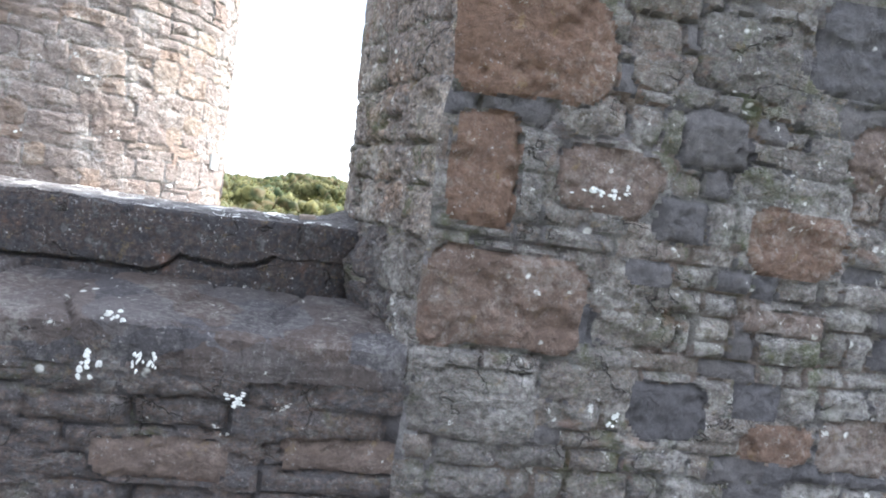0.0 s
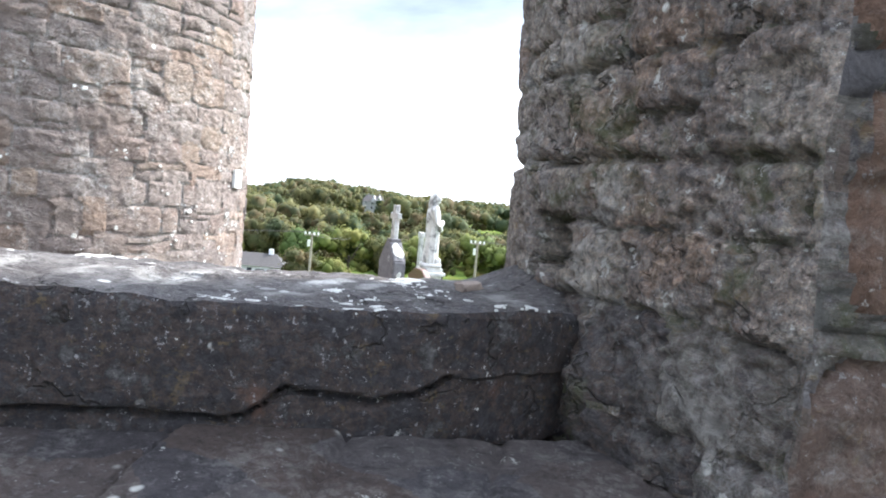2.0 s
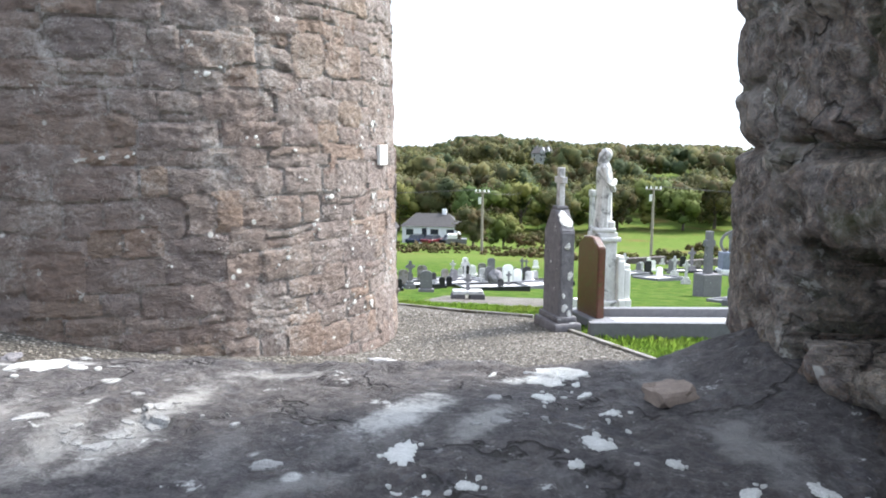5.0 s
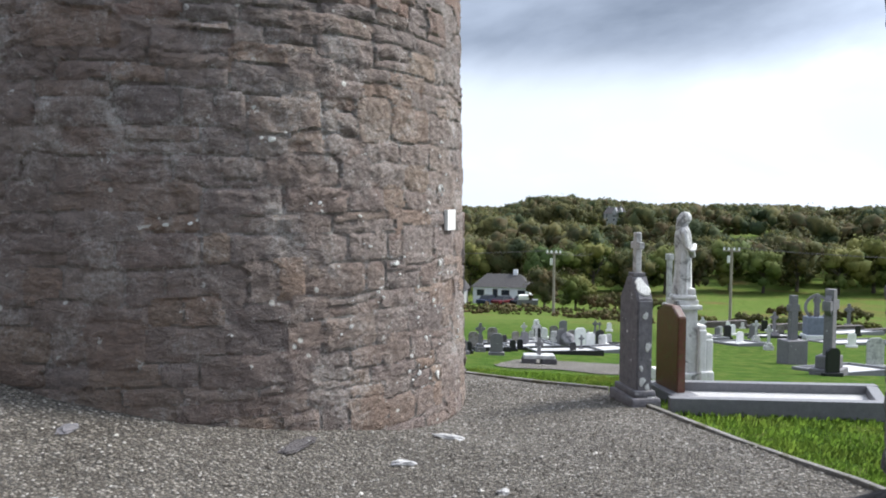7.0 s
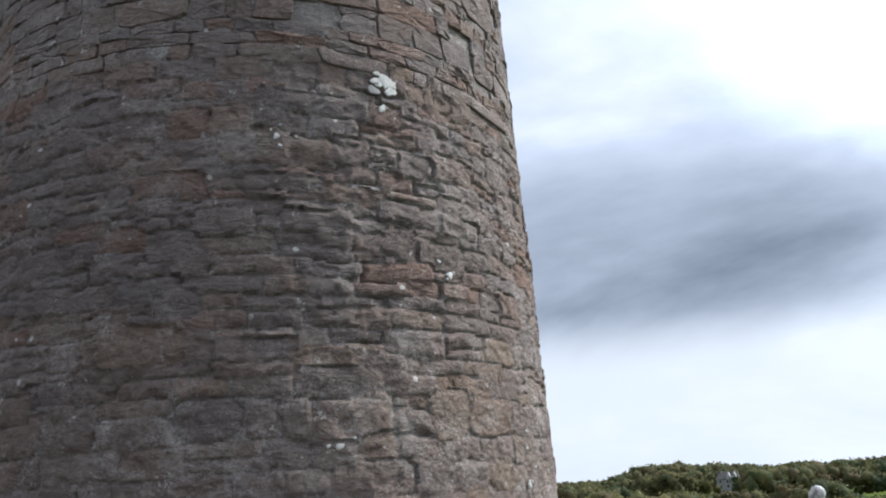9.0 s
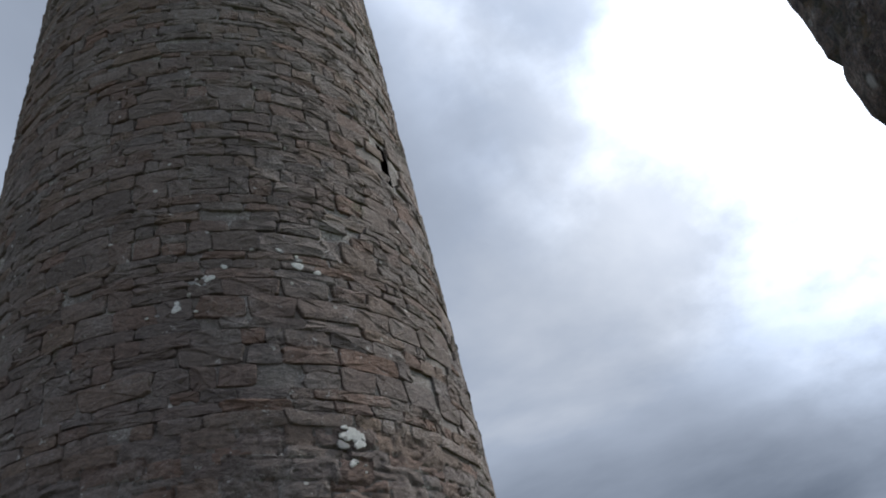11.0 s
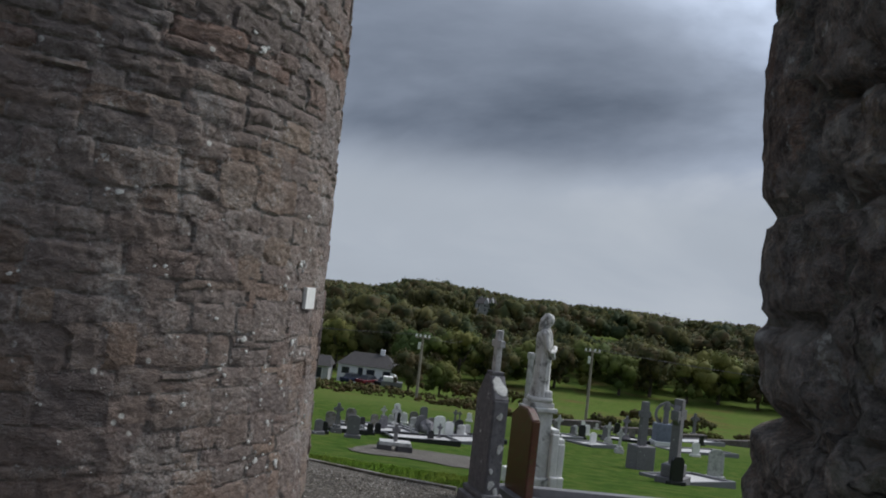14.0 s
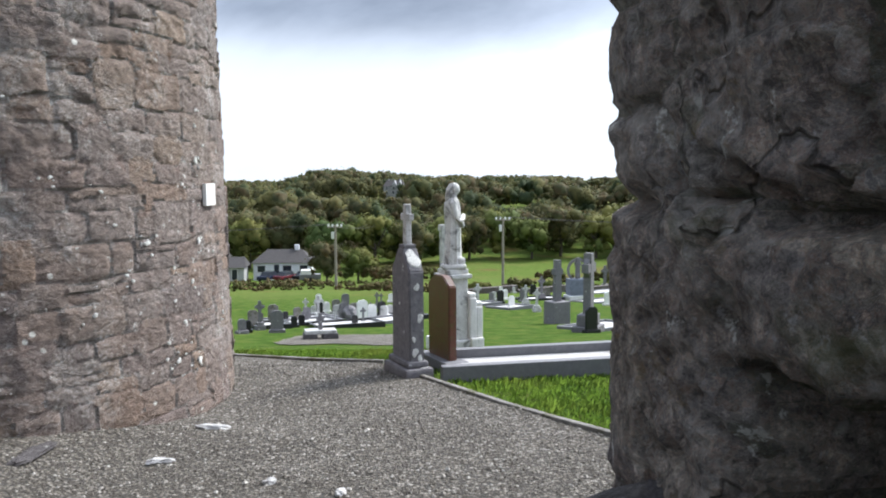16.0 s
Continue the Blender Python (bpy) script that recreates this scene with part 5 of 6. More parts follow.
GRAVES = [('cross', -6.69, 28.86, 1.06), ('slab', -6.79, 26.64, 0.56), ('slab', -5.74, 27.26, 0.87), ('black', -7.12, 35.69, 0.4), ('slab', -6.58, 35.64, 0.7),
         ('cross', -6.64, 38.24, 0.89), ('cross', -5.79, 36.63, 1.08), ('slab', -6.29, 42.55, 0.51), ('slab', -5.05, 37.52, 0.71), ('slab', -4.72, 37.49, 0.85),
         ('rock', -4.4, 37.48, 0.45), ('white', -3.68, 35.88, 1.06), ('black', -3.02, 38.7, 0.82), ('white', -2.83, 38.69, 0.55), ('black', -3.48, 31.07, 0.35),
         ('cross', -3.64, 39.41, 0.58), ('white', 3.71, 43.19, 0.7), ('cross', 4.7, 45.34, 1.12), ('cross', 6.32, 51.17, 1.52), ('slab', 6.89, 52.71, 0.86),
         ('black', 4.91, 26.31, 0.98), ('cross', 14.81, 72.88, 2.31), ('cross', 1.87, 43.3, 1.28), ('slab', 7.73, 33.44, 1.3), ('cross', 4.74, 40.28, 1.14),
         ('slab', 4.83, 47.86, 0.95), ('black', -5.76, 30.5, 0.43), ('slab', -2.65, 39.36, 0.58), ('black', -6.77, 27.33, 0.35), ('slab', -6.48, 39.57, 0.5)]
rg = random.Random(5)
for _ in range(44):
    left = rg.random() < 0.62
    x, y = (rg.uniform(-8.5, -2.2), rg.uniform(29, 50)) if left else (rg.uniform(1.6, 16), rg.uniform(41, 62))
    GRAVES.append((rg.choice(("slab", "slab", "cross", "white", "slab", "cross", "black")), round(x, 2), round(y, 2), round(rg.uniform(0.45, 0.9), 2)))
for kind, x, y, h in GRAVES:
    rz = 25 + rg.uniform(-12, 12)
    if kind == "cross":
        grave_cross(x, y, max(h, 0.62), M_MARBLE if rg.random() < 0.6 else M_LIMESTONE, rz)
    elif kind == "white":
        grave_slab(x, y, max(h, 0.58), M_WHITE, rz, "bright white marble gravestone")
    elif kind == "black":
        grave_slab(x, y, max(h, 0.48), M_BLACK, rz, "polished black granite gravestone")
    elif kind == "rock":
        bm = bmesh.new()
        bmesh.ops.create_icosphere(bm, subdivisions=3, radius=0.4)
        for v in bm.verts:
            v.co *= 1 + 0.3 * fbm(v.co.x, v.co.y, v.co.z, 2.5)
        ob = mesh_ob("boulder", bm, M_LIMESTONE)
        ob.matrix_world = pose(x, y, ground_z(x, y) + 0.2)
        tagged(ob, "rough grey boulder used as a grave marker", "boulder")
    else:
        grave_slab(x, y, max(h, 0.5), rg.choice((M_LIMESTONE, M_CONCRETE, M_MARBLE)), rz, "grey weathered stone gravestone")
for k, (x, y, w, l) in enumerate(((-3.5, 30.0, 2.6, 2.0), (-5.2, 32.5, 2.2, 2.0), (-1.9, 33.0, 2.4, 2.2), (-6.4, 29.6, 1.4, 2.0), (-6.0, 34.5, 3.0, 2.2), (4.2, 42.0, 1.8, 2.0), (6.6, 50.0, 2.4, 2.2),
                                  (10.5, 47.0, 4.0, 2.4), (6.3, 28.0, 2.4, 2.0), (-1.8, 37.0, 2.4, 2.2), (2.6, 44.5, 1.6, 2.0), (13.0, 60.0, 4.0, 2.4))):
    kerb_plot(x, y, 20 + 7 * (k % 3), w, l, M_KERB if k % 3 else M_BLACK)

# low tomb with a small cross on the gravelled corner
tz = ground_z(-3.6, 23.1)
tomb = empty("low_tomb", pose(-3.6, 23.1, tz, -5, 0, 12), "low mossy stone tomb with a small cross", "tomb")
part("slab", box(-0.45, 0.45, -0.3, 0.5, 0.16, 0.27, 0.02), M_MARBLE, tomb)
part("block", box(-0.5, -0.1, -0.32, 0.5, -0.15, 0.17, 0.02), M_DARK, tomb)
part("block", box(0.05, 0.5, -0.32, 0.5, -0.15, 0.17, 0.02), M_DARK, tomb)
part("cross", cross_mesh(0.5, 0.12, 0.1, 0.26, 0.65), M_LIMESTONE, tomb)
gp = [(x + 0.7 * fbm(x, y, 2, 0.6), y + 0.9 * fbm(x, y, 7, 0.6)) for y in np.arange(20.4, 26.3, 0.5) for x in np.arange(-4.6, -0.6, 0.4)]
nx = len(np.arange(-4.6, -0.6, 0.4))
tagged(data_ob("gravel_patch", [(x, y, ground_z(x, y) + 0.005) for x, y in gp], [(j * nx + i, j * nx + i + 1, (j + 1) * nx + i + 1, (j + 1) * nx + i) for j in range(len(gp) // nx - 1) for i in range(nx - 1)],
               M_GRAVEL), "pale gravel among the graves", "gravel", kind="structure")

# tall Celtic cross and the slim cross on a block
cz = ground_z(4.95, 27.1)
celtic = empty("celtic_cross", pose(4.95, 27.1, cz, 0, 0, 62), "tall grey carved Celtic cross on a stepped base", "monument")
part("base", box(-0.55, 0.55, -0.42, 0.42, -0.3, 0.22, 0.03), M_LIMESTONE, celtic)
part("step", box(-0.40, 0.40, -0.30, 0.30, 0.21, 0.62, 0.05), M_LIMESTONE, celtic)
part("cross", cross_mesh(2.1, 0.42, 0.30, 0.60, 0.76, 0.36), M_LIMESTONE, celtic)
cz = ground_z(4.64, 32.4)
slim = empty("slim_cross", pose(4.64, 32.4, cz, 0, 0, 28), "slim grey stone cross on a tall square block", "monument")
part("block", box(-0.42, 0.42, -0.35, 0.35, -0.3, 0.92, 0.03), M_LIMESTONE, slim)
part("cross", cross_mesh(1.7, 0.22, 0.24, 0.91, 0.72, 0.2), M_LIMESTONE, slim)
cz = ground_z(8.6, 50.9)
arch = empty("arched_monument", pose(8.6, 50.9, cz, 0, 0, 15), "blue-grey plinth with a stone figure under an arch", "monument")
part("plinth", box(-0.65, 0.65, -0.4, 0.4, -0.3, 1.35, 0.04), plain_mat("blue_grey_stone", (0.16, 0.18, 0.23), 0.2, 5, 0.7, 0.3), arch)
part("ledge", box(-0.75, 0.75, -0.5, 0.5, -0.3, 0.3, 0.04), M_WHITE, arch)
part("finial", cross_mesh(1.35, 0.2, 0.24, 1.34, 0.7), M_LIMESTONE, arch)
part("hoop", cross_mesh(1.2, 0.1, 0.16, 1.3, 0.5, 0.75), M_LIMESTONE, arch)
# white cross monument standing behind the statue
wz = ground_z(-0.02, 12.5)
wm = empty("white_monument", pose(-0.02, 12.5, wz, 0, 0, 30), "slender white marble pillar behind the statue", "monument", "cemetery graves")
part("base", box(-0.2, 0.2, -0.2, 0.2, -0.3, 0.3, 0.02), M_WHITE, wm)
part("pillar", box(-0.035, 0.035, -0.035, 0.035, 0.29, 1.98, 0.012), M_MARBLE, wm)
part("cap", box(-0.05, 0.05, -0.05, 0.05, 1.97, 2.07, 0.014), M_MARBLE, wm)

# stone wall beyond the cemetery, built of separate lengths
fw = empty("field_wall", pose(0, 0, 0), "low dark dry-stone field wall beyond the graves", "wall", kind="structure")
pw = [(1.0 + 4.6 * k, 60.5 + 2.9 * k) for k in range(10)]
for (xa, ya), (xb, yb) in zip(pw, pw[1:]):
    zc = ground_z((xa + xb) / 2, (ya + yb) / 2)
    kerb_bar(Vector((xa, ya)), Vector((xb, yb)), 0.5, zc - 0.6, zc + 0.40 + rg.uniform(-0.06, 0.06), M_LOW, fw, "wall_length")

# ---- kerb along the gravel ----
gk = empty("gravel_kerb", pose(0, 0, 0), "narrow weathered concrete kerb edging the gravel", "kerb", kind="structure")
KE = [(-6.0, 9.9), (-4.1, 9.15), (-2.22, 8.42), (-1.3, 8.08), (-0.62, 7.93)], [(-0.22, 7.08), (0.13, 6.46), (0.46, 5.88), (0.76, 5.43), (1.07, 5.0), (1.65, 4.2), (2.2, 3.53), (3.3, 2.45)]
for line in KE:
    for p, q in zip(line, line[1:]):
        zc = ground_z((p[0] + q[0]) / 2, (p[1] + q[1]) / 2)
        p3, q3 = Vector((*p, ground_z(*p))), Vector((*q, ground_z(*q)))
        d = q3 - p3
        ob = part("kerb", box(-d.length / 2 - 0.01, d.length / 2 + 0.01, -0.026, 0.026, -0.2, 0.036, 0.010), M_CONCRETE, gk)
        ob.matrix_basis = Matrix.Translation((p3 + q3) / 2) @ Matrix.Rotation(math.atan2(d.y, d.x), 4, "Z") @ Matrix.Rotation(-math.atan2(d.z, math.hypot(d.x, d.y)), 4, "Y")
# flat pale stones lying in the gravel at the tower's foot
for k, (x, y, w, l, m_) in enumerate(((-1.55, 5.27, 0.13, 0.04, M_MARBLE), (-1.66, 4.53, 0.08, 0.03, M_MARBLE), (-0.95, 4.2, 0.04, 0.025, M_MARBLE), (-0.55, 4.05, 0.035, 0.025, M_MARBLE), (-2.35, 4.45, 0.2, 0.06, M_DARK), (-3.4, 3.6, 0.1, 0.05, M_LIMESTONE), (-0.35, 3.9, 0.035, 0.03, M_MARBLE))):
    bm = bmesh.new()
    bmesh.ops.create_icosphere(bm, subdivisions=3, radius=1.0)
    for v in bm.verts:
        v.co = Vector((v.co.x * w, v.co.y * l, v.co.z * 0.022)) * (1 + 0.35 * fbm(v.co.x + k, v.co.y, v.co.z, 1.6))
    ob = mesh_ob("flat_stone", bm, m_)
    ob.matrix_world = pose(x, y, ground_z(x, y) + 0.022, 0, 0, -10 + 23 * k)
    tagged(ob, "flat pale stone half sunk in the gravel", "stone", "loose stones")

# ---- poles ----
M_POLE = plain_mat("tarred_pole_wood", (0.27, 0.24, 0.20), 0.2, 3, 0.9, 0.3)
M_CERAMIC = plain_mat("white_insulator", (0.75, 0.75, 0.75), 0.05, 9, 0.3, 0.1)


def utility_pole(x, y, ztop, box_on):
    z = ground_z(x, y)
    h = ztop - z
    p = empty("utility_pole", pose(x, y, z, 0, 0, -12), "wooden utility pole with a crossarm and white insulators", "utility pole", "poles")
    bm = bmesh.new()
    bmesh.ops.create_cone(bm, cap_ends=True, segments=12, radius1=0.17, radius2=0.12, depth=h + 0.5, matrix=Matrix.Translation((0, 0, h / 2 - 0.25)))
    part("pole", bm, M_POLE, p)
    part("crossarm", box(-0.85, 0.85, -0.19, -0.07, h - 0.28, h - 0.14, 0.01), M_POLE, p)
    for xx in (-0.75, -0.28, 0.28, 0.75):
        bm = bmesh.new()
        bmesh.ops.create_cone(bm, cap_ends=True, segments=10, radius1=0.11, radius2=0.07, depth=0.28, matrix=Matrix.Translation((xx, -0.13, h + 0.0)))
        part("insulator", bm, M_CERAMIC, p)
    if box_on:
        part("switch_box", box(-0.42, -0.14, -0.2, 0.1, h - 1.5, h - 0.75, 0.03), M_CERAMIC, p)


utility_pole(-11.85, 88, -3.4, True)
utility_pole(6.75, 90, -2.8, True)
utility_pole(-12.6, 150, -6.6, False)


def wire(a, b, sag):
    cu = bpy.data.curves.new("power_line", "CURVE")
    cu.dimensions, cu.bevel_depth = "3D", 0.018
    sp = cu.splines.new("POLY")
    sp.points.add(16)
    for i in range(17):
        t = i / 16
        p = Vector(a).lerp(Vector(b), t)
        sp.points[i].co = (p.x, p.y, p.z - 4 * sag * t * (1 - t), 1)
    cu.materials.append(M_DARK)
    tagged(new("power_line", cu), "thin sagging overhead power line", "cable", "power lines")


for dx in (-0.75, 0.75):
    wire((-11.85 + dx, 88, -3.25), (-12.6 + dx, 150, -6.45), 0.8)
    wire((-11.85 + dx, 88, -3.25), (-75 + dx, 96, -3.4), 1.2)
    wire((6.75 + dx, 90, -2.65), (70, 120 + dx, -3.6), 1.2)

# ---- houses in the valley ----
M_RENDER = plain_mat("white_render", (0.74, 0.75, 0.80), 0.06, 1.2, 0.9, 0.1)
M_SLATE = plain_mat("dark_slates", (0.06, 0.056, 0.056), 0.2, 2.5, 0.9, 0.3)
M_GLASS = plain_mat("dark_window_glass", (0.03, 0.035, 0.045), 0.1, 2, 0.12, 0.0)


def house(name, m, w, d, hw, hr, wall_m, label, windows, hip=0.25, chimneys=((0.3,),)):
    g = empty(name, m, label, "house")
    part("wall", box(-w / 2, w / 2, 0, d, -0.6 if name != "villa" else -5.0, hw), wall_m, g)
    bm = bmesh.new()
    o = 0.35
    v = [bm.verts.new(c) for c in ((-w / 2 - o, -o, hw), (w / 2 + o, -o, hw), (w / 2 + o, d + o, hw), (-w / 2 - o, d + o, hw), (-w / 2 + w * hip, d / 2, hr), (w / 2 - w * hip, d / 2, hr))]
    for f in ((0, 1, 5, 4), (1, 2, 5), (2, 3, 4, 5), (3, 0, 4), (3, 2, 1, 0)):
        bm.faces.new([v[i] for i in f])
    bmesh.ops.recalc_face_normals(bm, faces=bm.faces)
    roof = part("roof", bm, M_SLATE, g)
    for (cx,) in chimneys:
        part("chimney", box(cx * w - 0.35, cx * w + 0.35, d / 2 - 0.3, d / 2 + 0.3, hr - 0.6, hr + 0.7, 0.02), wall_m, roof)
    for cx, cz_, ww, hh in windows:
        wn = part("window", box(cx - ww / 2, cx + ww / 2, -0.02, 0.06, cz_, cz_ + hh, 0.0), M_CERAMIC, g)
        part("pane", box(cx - ww / 2 + 0.07, cx + ww / 2 - 0.07, -0.035, 0.05, cz_ + 0.07, cz_ + hh - 0.07), M_GLASS, wn)
    return g


hz = ground_z(-24.5, 122) + 0.5
house("bungalow", pose(-24.6, 122, hz, 0, 0, 4), 8.8, 6.0, 2.15, 4.0, M_RENDER, "white rendered bungalow with a dark hipped slate roof", ((-3.2, 0.7, 1.3, 1.1), (-0.9, 0.0, 0.9, 1.95), (0.7, 0.7, 1.4, 1.1), (3.2, 0.7, 1.3, 1.1)), 0.2, ((0.22,),))
house("outbuilding", pose(-32.6, 117, ground_z(-31, 117) + 0.1, 0, 0, 6), 6.5, 4.5, 1.9, 3.3, plain_mat("grey_concrete_wall", (0.36, 0.36, 0.37), 0.15, 2, 0.9, 0.2), "low grey outbuilding beside the bungalow", ((1.9, 0.0, 0.9, 1.7), (0.2, 0.5, 0.9, 0.9)), 0.02, ())
house("cottage", pose(-36.5, 130, ground_z(-36, 130) + 0.2, 0, 0, 80), 8, 5, 2.6, 5.4, M_RENDER, "white gabled cottage behind the outbuilding", ((0, 0.8, 1.0, 1.1),), 0.02, ())
M_GREY_R = plain_mat("pale_grey_render", (0.40, 0.40, 0.42), 0.08, 1, 0.9, 0.1)
vz = ground_z(-18, 300)
villa = house("villa", pose(-18.6, 300, vz + 2.9, 0, 0, -8) @ Matrix.Scale(0.68, 4), 10.5, 9, 5.0, 8.4, plain_mat("grey_lime_render", (0.30, 0.30, 0.305), 0.1, 1, 0.9, 0.1), "grey old country house among trees on the hill", ((-3.4, 0.8, 1.1, 1.6), (0.2, 0.8, 1.1, 1.6), (3.4, 0.8, 1.1, 1.6), (-3.4, 3.2, 1.0, 1.4), (0.2, 3.2, 1.0, 1.4), (3.4, 3.2, 1.0, 1.4)), 0.08, ((-0.3,), (0.3,)))
for cx in (0.9, 3.8):
    bm = bmesh.new()
    v = [bm.verts.new(c) for c in ((cx - 1.5, -0.5, 5.0), (cx + 1.5, -0.5, 5.0), (cx, -0.5, 8.2), (cx - 1.5, 3.5, 5.0), (cx + 1.5, 3.5, 5.0), (cx, 3.5, 8.2))]
    for f in ((0, 1, 2), (3, 5, 4), (0, 2, 5, 3), (1, 4, 5, 2), (0, 3, 4, 1)):
        bm.faces.new([v[i] for i in f])
    part("gable", bm, M_GREY_R, villa, "pale grey gable")
house("barn", pose(1.0, 262, ground_z(1, 262) - 0.2, 0, 0, -6), 11, 8, 2.6, 4.4, plain_mat("dark_boarding", (0.06, 0.06, 0.065), 0.2, 1, 0.9, 0.2), "long dark barn with a pale metal roof", (), 0.02, ())


def car(x, y, rz, paint, label):
    g = empty("parked_car", pose(x, y, ground_z(x, y) + 0.05, 0, 0, rz), label, "car", "cars at the bungalow")
    bm = bmesh.new()
    add_box(bm, -2.05, 2.05, -0.85, 0.85, 0.32, 0.88, 0.14)
    part("body", bm, paint, g)
    bm = bmesh.new()
    vs = add_box(bm, -1.25, 1.1, -0.74, 0.74, 0.86, 1.42)
    for v in vs:
        if v.co.z > 1.2:
            v.co.x *= 0.66
            v.co.y *= 0.88
    part("cabin", bm, M_GLASS, g, "dark glazed cabin")
    for xx in (-1.25, 1.25):
        for yy in (-0.8, 0.8):
            bm = bmesh.new()
            bmesh.ops.create_cone(bm, cap_ends=True, segments=16, radius1=0.32, radius2=0.32, depth=0.2, matrix=Matrix.Translation((xx, yy, 0.32)) @ Matrix.Rotation(math.pi / 2, 4, "X"))
            part("wheel", bm, M_BLACK, g)


def paint(name, c):
    return plain_mat(name, c, 0.03, 2, 0.25, 0.0)


car(-25.6, 117.0, 70, paint("dark_blue_paint", (0.015, 0.02, 0.045)), "dark blue car parked before the bungalow")
car(-23.2, 117.5, 60, paint("red_paint", (0.11, 0.015, 0.02)), "red car parked before the bungalow")
car(-20.6, 118.5, 62, paint("black_paint", (0.015, 0.015, 0.018)), "black car parked before the bungalow")
tr = empty("trailer", pose(-18.9, 113.0, ground_z(-18.9, 113), 0, 0, 10), "grey trailer loaded with white bags", "trailer")
part("bed", box(-1.5, 1.5, -0.8, 0.8, 0.4, 1.1, 0.03), M_KERB, tr)
part("load", box(-1.3, 0.3, -0.7, 0.7, 1.05, 1.75, 0.15), M_WHITE, tr)
for yy in (-0.85, 0.85):
    bm = bmesh.new()
    bmesh.ops.create_cone(bm, cap_ends=True, segments=14, radius1=0.35, radius2=0.35, depth=0.18, matrix=Matrix.Translation((0, yy, 0.35)) @ Matrix.Rotation(math.pi / 2, 4, "X"))
    part("wheel", bm, M_BLACK, tr)


# ---- trees ----
def leaf_mat(name, stops, tree_scale, through_light=0.2):
    m, nt, b, pos, geo = base_mat(name, 0.8, 0, 0.2)
    a = tex_noise(nt, pos, tree_scale, 3, 0.5)
    col = ramp(nt, stops, a)
    col = mixc(nt, 0.85, col, ramp(nt, [(0.0, (0.82, 0.82, 0.80)), (1.0, (1.18, 1.16, 1.12))], geo.outputs["Random Per Island"]), "MULTIPLY")
    clump = tex_noise(nt, pos, 1.1, 5, 0.7)
    col = mixc(nt, 0.8, col, ramp(nt, [(0.36, (0.74, 0.76, 0.74)), (0.62, (1.2, 1.18, 1.12))], clump), "MULTIPLY")
    nt.links.new(col, b.inputs["Base Color"])
    # thin leaves let light through
    tl, mx = nt.nodes.new("ShaderNodeBsdfTranslucent"), nt.nodes.new("ShaderNodeMixShader")
    nt.links.new(col, tl.inputs["Color"])
    mx.inputs[0].default_value = through_light
    nt.links.new(b.outputs[0], mx.inputs[1]); nt.links.new(tl.outputs[0], mx.inputs[2])
    nt.links.new(mx.outputs[0], nt.nodes["Material Output"].inputs["Surface"])
    return m


M_LEAF = leaf_mat("woodland_leaves", [(0.376, (0.050, 0.073, 0.036)), (0.426, (0.077, 0.094, 0.039)), (0.469, (0.140, 0.130, 0.049)), (0.506, (0.063, 0.075, 0.036)), (0.543, (0.129, 0.098, 0.049)), (0.574, (0.081, 0.092, 0.042)), (0.612, (0.123, 0.115, 0.047)), (0.661, (0.056, 0.073, 0.036))], 0.06, 0.42)
M_LEAF_NEAR = leaf_mat("tree_leaves", [(0.32, (0.06, 0.095, 0.028)), (0.48, (0.11, 0.135, 0.036)), (0.6, (0.15, 0.145, 0.042)), (0.7, (0.075, 0.105, 0.03))], 0.10)
M_SCRUB = leaf_mat("brown_scrub", [(0.35, (0.09, 0.065, 0.03)), (0.5, (0.075, 0.08, 0.025)), (0.65, (0.12, 0.08, 0.04))], 0.2)
M_BARK = plain_mat("bark", (0.09, 0.075, 0.06), 0.3, 4, 0.95, 0.5)


ICO = bmesh.new()
bmesh.ops.create_icosphere(ICO, subdivisions=1, radius=1.0)
ICO_V, ICO_F = [v.co.copy() for v in ICO.verts], [tuple(v.index for v in f.verts) for f in ICO.faces]
ICO.free()


def crown(verts, faces, c, w, h, r, lobes, per, size, normals):
    """Leaf clumps on a heap of lobes: c is the crown's centre, w and h its half sizes."""
    for k in range(lobes):
        a = r.uniform(0, 6.283)
        e = r.uniform(-0.35, 1.0)
        q = r.uniform(0.30, 0.80)
        lc = c + Vector((math.cos(a) * w * q * math.cos(e), math.sin(a) * w * q * math.cos(e), h * 0.72 * math.sin(e)))
        lr = r.uniform(0.17, 0.40) * min(w, h * 1.2)
        n0 = len(verts)
        off = r.uniform(0, 50)
        for v in ICO_V:
            p = lc + v * lr * (0.70 + 0.55 * fbm(v.x + off, v.y, v.z, 1.9, 3))
            verts.append(tuple(p))
            normals.append(tuple((v * 0.8 + (p - c).normalized() * 0.5).normalized()))
        faces.extend(tuple(n0 + i for i in f) for f in ICO_F)
        for _ in range(per):
            v = Vector((r.gauss(0, 1), r.gauss(0, 1), r.gauss(0.25, 1))).normalized()
            p = lc + v * lr * r.uniform(0.62, 1.15)
            nrm = (v + Vector((r.uniform(-0.7, 0.7), r.uniform(-0.7, 0.7), r.uniform(-0.5, 0.7)))).normalized()
            t1 = nrm.orthogonal().normalized()
            t1.rotate(Matrix.Rotation(r.uniform(0, 6.28), 3, nrm))
            t2 = nrm.cross(t1)
            s = size * r.uniform(0.6, 1.35)
            n0 = len(verts)
            verts.extend((tuple(p + t1 * s), tuple(p + t2 * s * 0.7 + t1 * s * 0.2), tuple(p - t1 * s * 0.9), tuple(p - t2 * s * 0.75)))
            faces.append((n0, n0 + 1, n0 + 2, n0 + 3))
            sn = (v * 0.8 + (p - c).normalized() * 0.5 + nrm * 0.25).normalized()
            normals.extend([tuple(sn)] * 4)


